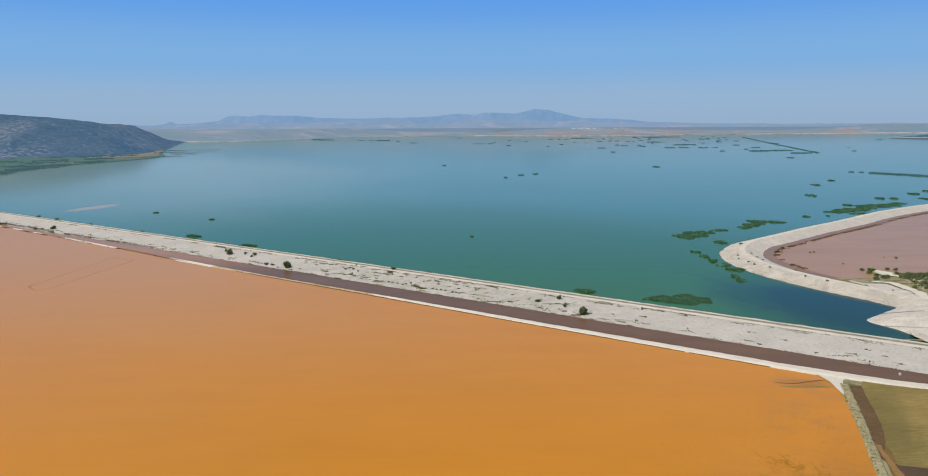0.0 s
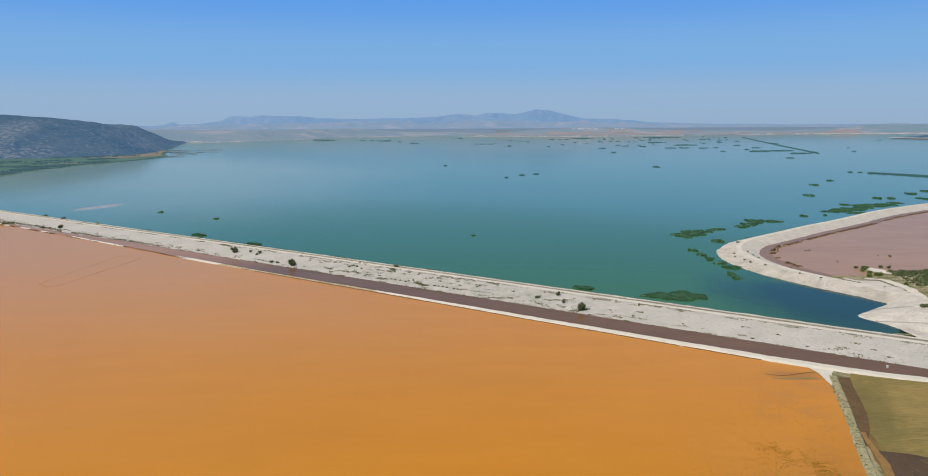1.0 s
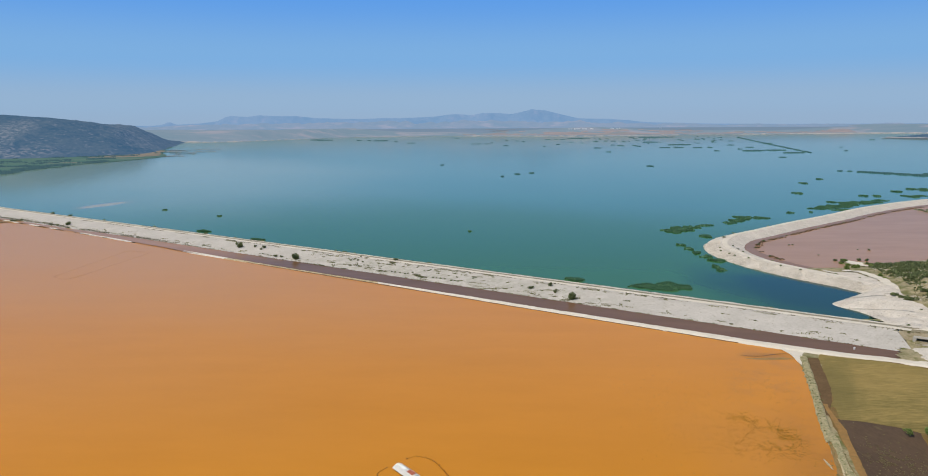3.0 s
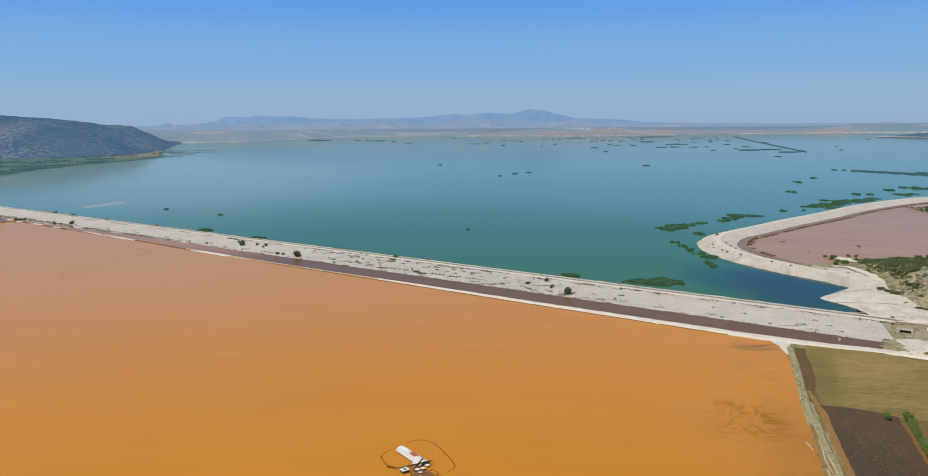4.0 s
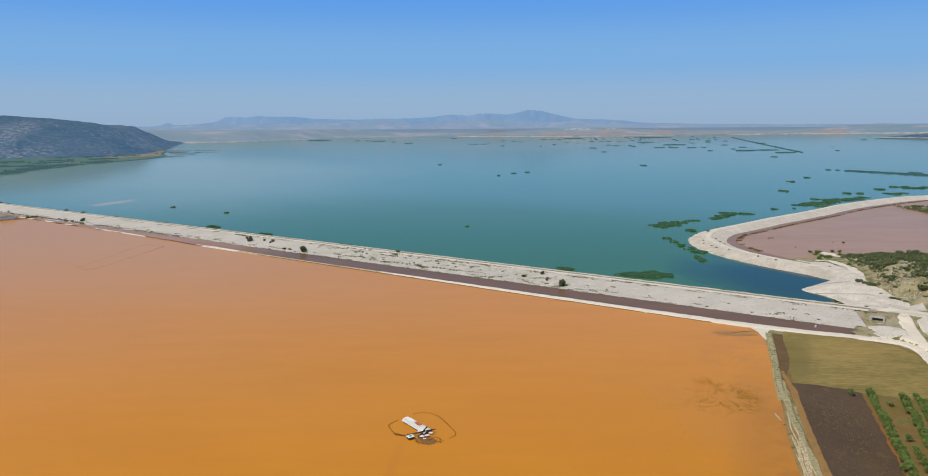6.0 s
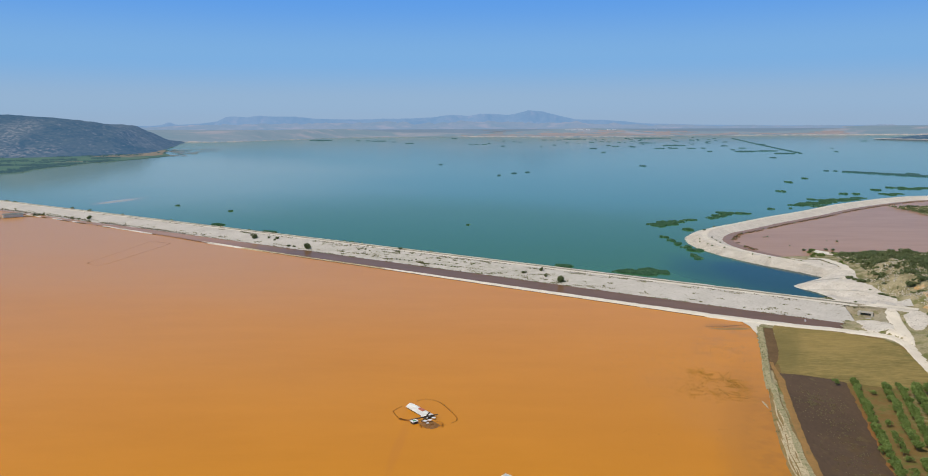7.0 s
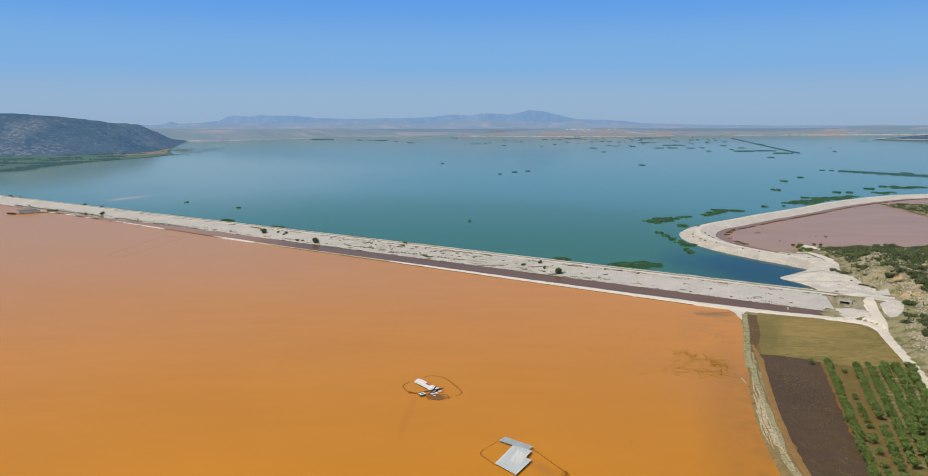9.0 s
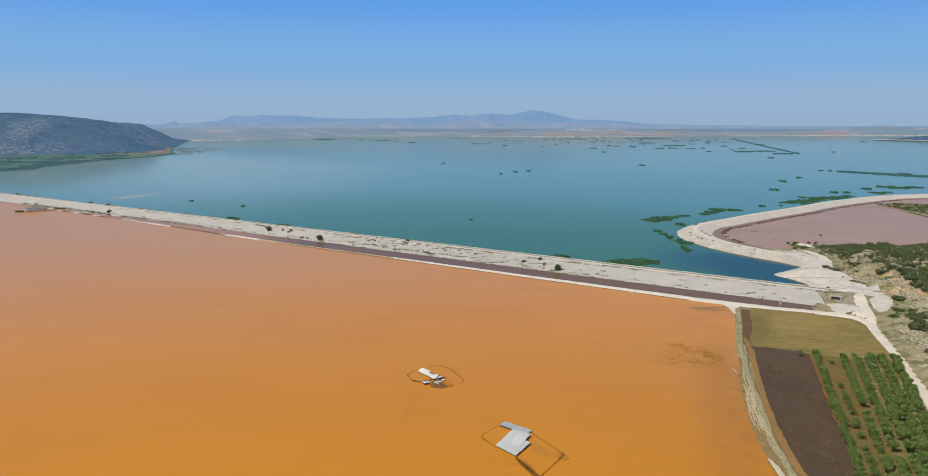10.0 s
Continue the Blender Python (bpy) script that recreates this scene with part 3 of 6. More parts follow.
# raised track along the flood's edge, and its ditch
TRACK = lerp_path([(129, 243), (119, 213), (108, 182), (103, 166), (97.5, 148), (93, 132), (87, 110), (82.5, 88), (80, 71), (78, 40), (76, -60)], 2.5)
near = TRACK[:, 1] > 166
bend = int((TRACK[:, 1] > 186).sum())
cut = int(near.sum())
structure("dyke_track", sweep("dyke_track", TRACK[:cut + 1], [(2.6, -0.8), (1.4, 0.30), (0.8, 0.62), (-0.5, 0.62), (-1.0, 0.3)], M_TUSSOCK, 0.12, 11),
          "narrow grassy bank along the flood's edge", "bank")
structure("dyke_track_wide", sweep("dyke_track_wide", TRACK[cut:], [(3.5, -0.8), (2.5, 0.10), (1.8, 0.62), (1.0, 0.70), (-1.8, 0.70), (-2.5, 0.5), (-3.0, 0.3)], M_BANK, 0.13, 11, taper=34.0),
          "brown raised track along the flood's edge", "track")


def streak(name, pts, half, mat, label, seed, z=0.75):
    p = lerp_path(pts, 1.2)
    taper = np.minimum(1, np.minimum(np.arange(len(p)), np.arange(len(p))[::-1]) / 4.0 + 0.25)
    r = np.random.default_rng(seed)
    n2 = normals2(p)
    verts = []
    for i, q in enumerate(p):
        for s, zz in ((1, z - 0.04), (0, z + 0.03), (-1, z - 0.04)):
            o = s * half * taper[i] * (1 + 0.25 * math.sin(i * 0.37 + seed + s) + r.uniform(-0.12, 0.12))
            verts.append((q[0] + n2[i][0] * o, q[1] + n2[i][1] * o, zz))
    faces = [(i * 3 + j, i * 3 + j + 1, i * 3 + j + 4, i * 3 + j + 3) for i in range(len(p) - 1) for j in range(2)]
    return structure(name, mesh_of(name, verts, faces, mat), label, "track")


streak("track_verge", [(105.4, 173.2), (100.2, 155.4), (95.3, 136.6), (91.2, 120.2), (88.4, 108.1), (84.8, 95.1), (83.0, 85.3), (81.7, 76.4), (81.1, 70.2), (80.0, 60.0), (78.5, 30), (77, -50)], 1.02, M_TUSSOCK, "pale tussocky verge of the raised track", 12)
RUTS = [(0.2, 0.42, 136, 96), (1.3, 0.36, 138, 103), (-0.7, 0.24, 139, 94), (0.75, 0.2, 158, 118), (1.9, 0.22, 126, 98), (-0.2, 0.2, 150, 108), (1.0, 0.16, 118, 94), (-1.3, 0.2, 112, 80)]
tr_n = normals2(TRACK)
for k, (o, half, y1, y0) in enumerate(RUTS):
    keep = [i for i in range(len(TRACK)) if y0 < TRACK[i][1] < y1]
    streak("track_rut_%d" % (k + 4), [tuple(TRACK[i] + tr_n[i] * (o + 0.22 * math.sin(i * 0.9 + k))) for i in keep], half, M_RUT, "thin pale rut of the raised track", 40 + k, 0.775 + 0.004 * k)
streak("track_patch", [(87.2, 110), (86.0, 104), (84.6, 98)], 0.8, M_RUT, "pale patch of bare gravel on the track", 15, 0.80)
streak("track_rut_3", [(78.5, 79.9), (78.6, 76.4), (78.5, 72.4), (78.2, 66.7), (77.5, 50), (76.4, 10)], 0.95, M_TRACK, "pale worn rut of the raised track", 16, 0.72)
streak("track_side", [(95.6, 156), (95.4, 153), (95.1, 149.5)], 0.6, M_RUT, "pale mud at the flood's edge", 17, 0.2)
structure("bank_edge", sweep("bank_edge", TRACK[:cut], [(1.5, 0.32), (1.0, 0.58)], M_TUSSOCK, 0.14, 16), "pale worn edge of the grassy bank", "bank")
structure("ditch_mud", sweep("ditch_mud", TRACK[bend - 4:], [(-2.8, 0.372), (-4.9, 0.372)], M_DITCH, 0.12, 13, taper=20.0), "orange muddy ditch beside the raised track", "ditch")
structure("ditch_upper", sweep("ditch_upper", TRACK[:bend + 1][::-1], [(4.9, 0.36), (0.6, 0.36)], M_DARKMUD, 0.1, 14, taper=22.0), "dark wet ditch between bank and crop field", "ditch")


M_TRACK2 = shade("cream_gravel_road", (0.56, 0.52, 0.45), (0.66, 0.62, 0.54), 9, 0.6, 0.95, 0.04, c3=(0.36, 0.32, 0.22), spots=0.15, spot_size=3.0)


def ribbon(name, pts, half, mat, label, category="road", above=0.12, seed=1, ragged=0.08):
    p = lerp_path(pts, 2.0)
    prof = [(-half, above), (-half * 0.5, above + 0.03), (0, above + 0.04), (half * 0.5, above + 0.03), (half, above)]
    zs = lambda x, y: float(land_rough(np.array([x]), np.array([y]))[0])
    return structure(name, sweep(name, p, prof, mat, ragged, seed, zs), label, category)


LANE = lerp_path([(168, 235.2), (173.5, 231.8), (177.2, 227.2), (178.4, 220), (176.6, 211.5), (173.8, 203.8), (167.8, 184), (162.4, 166.4), (154.9, 143.7), (148.8, 126), (143.5, 112), (131, 80), (118, 40)], 2.0)
structure("dirt_road", sweep("dirt_road", LANE, [(-2.9, -0.7), (-1.85, 0.0), (-0.9, 0.05), (0, 0.07), (0.9, 0.05), (1.85, 0.0), (2.9, -0.7)], M_TRACK2, 0.09, 21,
          lambda x, y: float(np.interp(y, [40, 185, 212, 226, 236], [0.42, 0.42, 0.55, 0.78, 0.84]))), "white gravel road curving below the rocky slope", "road")
RAMP = lerp_path([(176.2, 210), (179.0, 217.5), (182.4, 226.5), (187.4, 239.5), (192.8, 254.5), (195.0, 260.5)], 1.5)
structure("ramp_road", sweep("ramp_road", RAMP, [(-2.9, -0.6), (-2.2, 0), (-1.1, 0.05), (0, 0.06), (1.1, 0.05), (2.2, 0), (2.9, -0.6)], M_TRACK2, 0.1, 22, taper=12.0, height=
          lambda x, y: max(on_land(x, y) + 0.34, float(np.interp(y, [210, 216, 226, 239, 253, 266], [0.5, 0.64, 0.95, 1.9, 3.2, 4.35])))), "wide pale ramp up to the embankment", "road")
ribbon("upper_road", [(210, 330), (214, 338), (220, 348), (225, 366), (225, 384), (222, 400)], 2.6, M_ROAD,
       "pale dirt road along the rocky slope", seed=23, above=0.42, ragged=0.2)


def cover(name, poly, above, mat, label, category, ragged=1.5, gaps=None, seed=1.0):
    """A thin sheet over the land inside an outline, with an uneven edge and perhaps gaps."""
    q = np.array(poly, float)

    def inside(x, y, z):
        x, y = x + ragged * noise2(x, y, 4.0, seed), y + ragged * noise2(x, y, 4.0, seed + 3)
        hit = False
        for a, b in zip(q, np.roll(q, -1, 0)):
            if (a[1] > y) != (b[1] > y) and x < (b[0] - a[0]) * (y - a[1]) / (b[1] - a[1]) + a[0]:
                hit = not hit
        return hit and (gaps is None or noise2(x, y, 5.0, seed + 7) > gaps)
    lo, hi = q.min(0) - 2, q.max(0) + 2
    me = grid(name, np.arange(lo[0], hi[0], 0.5), np.arange(lo[1], hi[1], 0.5), lambda X, Y: land_rough(X, Y) + above, mat, True, inside)
    used_by = collections.Counter(i for f in me.polygons for i in f.vertices)
    for i, k in used_by.items():
        if k < 4:
            me.vertices[i].co.z -= above + 0.08           # the rim runs down into the ground
    return structure(name, me, label, category)


cover("gravel_pad", [(195.2, 250.5), (200, 254.5), (205.8, 254.4), (205.6, 248), (202, 241.5), (197, 235.2), (192.5, 231.2), (189.6, 231.6), (190.8, 238)], 0.3, M_RIPRAP, "flat pad of pale crushed stone", "gravel pad", 0.25, None, 2.0)
cover("gravel_flat", [(184, 299), (179, 279), (188, 267.5), (194, 261.5), (200, 254.5), (206.3, 251.5), (205.5, 262), (205, 274), (204.8, 287), (209.6, 307), (213.5, 330), (219, 344), (214, 354), (204, 340)], 0.28, M_RIPRAP, "wide flat of pale gravel between the embankments", "gravel flat", 0.8, None, 5.0)

cover("road_fork", [(175.5, 229), (179.5, 234), (184.5, 232), (182, 224), (178.5, 220)], 0.36, M_TRACK2, "pale gravel where the ramp leaves the road", "road", 0.2, None, 21.0)
cover("gravel_wedge", [(209.3, 408.1), (213.5, 393.3), (221.2, 386.3), (222.8, 370.5), (220.4, 355.7), (211.8, 341.7), (211.6, 366.1)], 0.22, M_RIPRAP, "pale gravel between the embankment and the road", "gravel flat", 0.6, None, 15.0)
ribbon("crest_road_end", [tuple(uv(10, 324.3)), tuple(uv(2, 324.3)), (194, 267), (200, 262.5), (206.5, 257.5)], 1.9, M_ROAD, "white gravel road at the embankment's end", seed=25, above=0.40)
ribbon("gravel_platform", [(187, 277.5), (193, 273), (200, 269.5), (209, 267)], 3.4, M_GRAVEL, "flat pale gravel behind the embankment's end", "gravel pad", 0.24, 26)
# gravel spur between the two embankments
shore = lerp_path([(186.5, 293), (185.5, 304), (184, 312), (178.5, 326), (190, 337), (203, 347), (211, 353)], 2.0)
crest = lerp_path([(186, 275), (204, 271), (209, 290), (211, 312), (216, 330), (223, 346), (226, 357)], 2.0)
k = 70
sh = shore[np.linspace(0, len(shore) - 1, k).astype(int)]
cr = crest[np.linspace(0, len(crest) - 1, k).astype(int)]
verts, faces, m = [], [], 26
for i in range(k):
    top = on_land(cr[i][0], cr[i][1]) + 0.15
    for j in range(m):
        f = j / (m - 1)
        p = sh[i] * (1 - f) + cr[i] * f
        ease = min(1.0, i / 6)
        z = 0.2 + ((top - 0.2) * ease + 0.5 * (1 - ease)) * min(1, f * 1.6) ** 0.9 + 0.2 * noise2(p[0], p[1], 5.0, 2.0) * (0 < j < m - 1)
        verts.append((p[0], p[1], max(z, on_land(p[0], p[1]) + 0.12) if f > 0.35 and i > 5 else z))
faces = [(i * m + j, (i + 1) * m + j, (i + 1) * m + j + 1, i * m + j + 1) for i in range(k - 1) for j in range(m - 1)]
structure("gravel_spur", mesh_of("gravel_spur", verts, faces, M_RIPRAP, True), "sloping pale rubble spur at the water's edge", "gravel bank")

# ---- far shores ----
def west_shore(Y):
    return np.interp(Y, [1300, 1500, 1905, 2104, 2348, 2763, 3240, 3700, 3900], [-885, -850, -880, -886, -960, -1095, -1235, -1350, -1420])


def left_hill(X, Y):
    ridge = np.array([(-2700, 2300, 65), (-2300, 2350, 116), (-1900, 2380, 130), (-1566, 2400, 127), (-1478, 2420, 125), (-1421, 2500, 117), (-1368, 2600, 107),
                      (-1330, 2750, 96), (-1308, 2900, 90), (-1312, 3050, 76), (-1325, 3180, 59), (-1350, 3320, 42), (-1385, 3480, 27), (-1420, 3640, 15), (-1450, 3800, 7)], float)
    best = np.zeros_like(X)
    for a, b in zip(ridge, ridge[1:]):
        t = np.clip(((X - a[0]) * (b[0] - a[0]) + (Y - a[1]) * (b[1] - a[1])) / ((b[0] - a[0]) ** 2 + (b[1] - a[1]) ** 2), 0, 1)
        dx, dy, zr = X - a[0] - t * (b[0] - a[0]), Y - a[1] - t * (b[1] - a[1]), a[2] + t * (b[2] - a[2])
        d = np.hypot(dx, dy) / (120 + 3.2 * np.maximum(zr, 5))
        best = np.maximum(best, zr * np.clip(1 - d, 0, 1) ** 0.9)
    best = best * np.clip((west_shore(Y) - 35 - X) / 150.0, 0, 1) ** 0.8
    g = noise_grid(X * 2.0, Y * 0.6, 230.0, 5.0)
    return -3.0 + lift(X, Y) + best * (1 + 0.16 * g * np.clip(1.2 - best / 110, 0.1, 1)) + np.clip(best / 25, 0, 1) * np.clip(1.35 - best / 95, 0.18, 1) * (10.0 * noise_grid(X * 1.4, Y * 0.6, 75.0, 9.0) + 3.0 * noise_grid(X, Y, 28.0, 2.0))


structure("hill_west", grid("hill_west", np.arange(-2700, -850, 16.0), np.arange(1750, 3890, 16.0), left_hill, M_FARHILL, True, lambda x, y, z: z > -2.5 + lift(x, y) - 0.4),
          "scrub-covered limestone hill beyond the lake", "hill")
flat = [(-2700, 1250), (-1500, 1190), (-884, 1290), (-903, 1463), (-918, 1660), (-889, 1842), (-857, 2010), (-885, 2110), (-985, 2348), (-1150, 2780), (-1310, 3300), (-1395, 3700), (-1450, 3860), (-2700, 3860)]
bm = bmesh.new()
rng = np.random.default_rng(5)
ring = []
for a, b in zip(flat, flat[1:] + flat[:1]):
    for s in range(8):
        f = s / 8
        x, y = a[0] + (b[0] - a[0]) * f + rng.normal() * 9, a[1] + (b[1] - a[1]) * f + rng.normal() * 12
        ring.append(bm.verts.new((x, y, LAKE_Z + 0.9 + float(lift(x, y)))))
f = bm.faces.new(ring)
bmesh.ops.triangulate(bm, faces=[f])
me = bpy.data.meshes.new("west_plain")
bm.normal_update()
bm.to_mesh(me)
bm.free()
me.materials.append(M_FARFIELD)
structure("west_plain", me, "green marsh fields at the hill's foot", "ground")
# marsh and trees glow faintly blue in place of haze
M_MARSH = shade("hazy_tan_marsh", (0.17, 0.135, 0.09), (0.23, 0.185, 0.125), 70, 14, 0.95, c3=(0.10, 0.11, 0.07), spots=0.35, spot_size=60, glow=(0.018, 0.045, 0.078), specular=0)
M_MARSHTREES = shade("hazy_shore_trees", (0.035, 0.065, 0.035), (0.060, 0.088, 0.055), 40, 9, 0.95, glow=(0.043, 0.088, 0.118), specular=0)


def far_patch(name, pts, h, mat, label, category):
    """A low uneven patch on the western shore."""
    bm = bmesh.new()
    r = np.random.default_rng(len(name))
    vs2 = []
    for a, b in zip(pts, pts[1:] + pts[:1]):
        for s in range(10):
            f = s / 10
            x, y = a[0] + (b[0] - a[0]) * f + r.normal() * 6, a[1] + (b[1] - a[1]) * f + r.normal() * 8
            vs2.append((x, y, LAKE_Z + 1.0 + float(lift(x, y))))
    lo = [bm.verts.new(p) for p in vs2]
    hi = [bm.verts.new((p[0], p[1], p[2] + h * r.uniform(0.5, 1.2))) for p in vs2]
    for i in range(len(lo)):
        bm.faces.new((lo[i], lo[(i + 1) % len(lo)], hi[(i + 1) % len(lo)], hi[i]))
    bmesh.ops.triangulate(bm, faces=[bm.faces.new(hi)])
    bmesh.ops.recalc_face_normals(bm, faces=bm.faces)
    me = bpy.data.meshes.new(name)
    bm.to_mesh(me)
    bm.free()
    me.materials.append(mat)
    return structure(name, me, label, category)


far_patch("west_marsh", [(-1050, 2020), (-930, 2060), (-905, 2130), (-975, 2340), (-1060, 2560), (-1180, 2440)], 0.3, M_MARSH, "tan dry marsh on the western shore", "marsh")

for k, (x, y, a, b) in enumerate(((-846, 2104, 26, 9), (-866, 2235, 30, 9), (-905, 2330, 40, 10), (-872, 2434, 34, 10), (-968, 2429, 38, 14), (-1010, 2560, 40, 12), (-930, 2620, 46, 10))):
    far_patch("mud_bar_%d" % (k + 1), [(x - a, y - b), (x + a, y - b * 0.4), (x + a * 0.8, y + b), (x - a * 0.7, y + b * 0.6)], 0.4, M_MARSH, "low dark mud bar off the western shore", "mud bar")

# haze on mountains and foothills is put in as blue emission
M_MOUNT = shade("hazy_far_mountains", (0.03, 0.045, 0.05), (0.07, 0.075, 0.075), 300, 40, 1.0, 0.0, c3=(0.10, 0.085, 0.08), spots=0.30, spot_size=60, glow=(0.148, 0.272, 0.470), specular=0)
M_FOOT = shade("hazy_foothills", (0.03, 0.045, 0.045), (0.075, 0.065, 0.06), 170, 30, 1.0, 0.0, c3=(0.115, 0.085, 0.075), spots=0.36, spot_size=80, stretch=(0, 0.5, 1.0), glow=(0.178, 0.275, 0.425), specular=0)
# plain, land and beach: pale emission takes the place of haze
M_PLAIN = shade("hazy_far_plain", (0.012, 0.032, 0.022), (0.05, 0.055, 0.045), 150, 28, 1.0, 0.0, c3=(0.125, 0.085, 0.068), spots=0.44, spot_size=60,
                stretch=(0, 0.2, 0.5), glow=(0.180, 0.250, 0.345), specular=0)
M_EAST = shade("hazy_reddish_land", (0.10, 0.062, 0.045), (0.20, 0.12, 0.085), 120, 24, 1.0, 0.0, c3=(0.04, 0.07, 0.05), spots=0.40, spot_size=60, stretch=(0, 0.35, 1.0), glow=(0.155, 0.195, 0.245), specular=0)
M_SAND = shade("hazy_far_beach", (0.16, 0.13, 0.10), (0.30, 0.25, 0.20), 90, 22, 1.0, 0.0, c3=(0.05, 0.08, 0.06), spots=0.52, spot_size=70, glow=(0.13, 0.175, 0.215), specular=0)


def far_shore_y(X):
    return np.interp(X, [-3300, -1700, -1343, -1265, -1136, -1043, -938, -722, -358, 7, 361, 681, 1087, 1562, 1951, 2269, 2766, 3600],
                     [3350, 3450, 3522, 3530, 3600, 3777, 3960, 4330, 4430, 4480, 4400, 4280, 4400, 4450, 4440, 4380, 4250, 4100]) + 10 * np.sin(X / 90.0)


def far_z(X, Y):
    s = np.clip((Y - far_shore_y(X)) / 270.0, 0, 1)
    return 1.2 + lift(X, far_shore_y(X)) + 50 * s ** 1.1 + 2.5 * s * np.sin(X / 130.0) * np.sin(Y / 41.0 + X / 300.0)


RIDGE = np.array([(-2013, 89), (-1944, 99), (-1917, 114), (-1869, 95), (-1718, 102), (-1604, 116), (-1546, 145), (-1508, 147), (-1415, 141), (-1339, 152), (-1264, 146), (-1114, 145), (-965, 131), (-740, 125),
                  (-366, 130), (-216, 138), (-104, 153), (8, 145), (138, 159), (268, 151), (343, 167), (398, 176), (473, 175), (529, 160), (603, 141), (697, 121), (864, 118), (976, 110), (1125, 95), (1496, 85),
                  (2052, 79), (3600, 78)], float)
FAR = 4760.0                        # the mountains' line
RIDGE[:, 0] *= FAR / 4740
RIDGE[:, 1] = 89 + (RIDGE[:, 1] - 89) * FAR / 4740


def mountains_z(X, Y):
    top = np.interp(X, RIDGE[:, 0], RIDGE[:, 1]) - 62
    rough = 1 + 0.012 * noise_grid(X, Y, 60.0, 4.0) + 0.30 * noise_grid(X, Y * 0.6, 150.0, 6.0) * np.clip(np.abs(Y - FAR) / 40.0, 0, 1)
    return 62 + top * rough * np.exp(-((Y - FAR) / 75.0) ** 2)


def foothills_z(X, Y):
    top = np.interp(X, [-2300, -1800, -1400, -900, -300, 300, 760, 1000, 1500, 3600], [16, 26, 34, 40, 42, 40, 34, 28, 18, 14])
    n = noise_grid(X, Y, 210.0, 11.0) + 0.5 * noise_grid(X, Y, 60.0, 12.0)
    return 62 + (top * (1 + 0.4 * n)) * np.exp(-((Y - FAR + 80) / 60.0) ** 2)


far_xs = np.arange(-3900, 3900, 25.0)
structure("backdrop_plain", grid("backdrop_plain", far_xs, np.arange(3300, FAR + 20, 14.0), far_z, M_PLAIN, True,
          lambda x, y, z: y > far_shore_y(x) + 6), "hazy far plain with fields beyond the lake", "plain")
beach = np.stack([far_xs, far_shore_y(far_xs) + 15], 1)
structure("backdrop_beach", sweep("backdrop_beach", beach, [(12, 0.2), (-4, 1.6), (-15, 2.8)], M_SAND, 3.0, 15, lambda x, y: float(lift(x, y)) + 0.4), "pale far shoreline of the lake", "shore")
# brighter sand, its haze again added as emission
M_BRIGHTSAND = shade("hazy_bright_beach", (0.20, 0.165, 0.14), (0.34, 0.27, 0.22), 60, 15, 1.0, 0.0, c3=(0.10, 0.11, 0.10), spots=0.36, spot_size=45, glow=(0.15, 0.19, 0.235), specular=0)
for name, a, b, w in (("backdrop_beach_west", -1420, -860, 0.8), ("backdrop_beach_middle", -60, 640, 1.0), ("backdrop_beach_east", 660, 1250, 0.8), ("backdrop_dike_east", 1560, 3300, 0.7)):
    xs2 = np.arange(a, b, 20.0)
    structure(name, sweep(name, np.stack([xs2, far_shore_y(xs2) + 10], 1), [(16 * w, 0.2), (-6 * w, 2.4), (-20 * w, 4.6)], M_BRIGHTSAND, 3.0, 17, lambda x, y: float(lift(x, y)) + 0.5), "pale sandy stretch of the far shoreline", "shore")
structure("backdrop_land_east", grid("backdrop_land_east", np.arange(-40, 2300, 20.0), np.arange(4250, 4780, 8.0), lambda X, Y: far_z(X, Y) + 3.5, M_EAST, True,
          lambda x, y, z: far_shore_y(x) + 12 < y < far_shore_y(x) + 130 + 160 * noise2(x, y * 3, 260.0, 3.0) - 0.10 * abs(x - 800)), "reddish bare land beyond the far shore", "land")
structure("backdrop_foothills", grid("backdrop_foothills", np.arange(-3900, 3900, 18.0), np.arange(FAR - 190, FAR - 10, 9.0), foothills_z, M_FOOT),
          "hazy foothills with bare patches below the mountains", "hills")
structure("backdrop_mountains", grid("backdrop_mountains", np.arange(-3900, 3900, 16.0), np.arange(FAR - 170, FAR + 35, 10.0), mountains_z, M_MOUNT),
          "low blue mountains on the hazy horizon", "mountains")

# ---- plants ----
def fast_mesh(name, verts, tris, mat):
    """A triangle mesh from arrays."""
    me = bpy.data.meshes.new(name)
    verts, tris = np.asarray(verts, np.float32), np.asarray(tris, np.int32)
    me.vertices.add(len(verts))
    me.vertices.foreach_set("co", verts.ravel())
    me.loops.add(tris.size)
    me.loops.foreach_set("vertex_index", tris.ravel())
    me.polygons.add(len(tris))
    me.polygons.foreach_set("loop_start", np.arange(0, tris.size, 3, dtype=np.int32))
    me.polygons.foreach_set("loop_total", np.full(len(tris), 3, np.int32))
    me.update(calc_edges=True)
    me.validate()
    me.materials.append(mat)
    return me


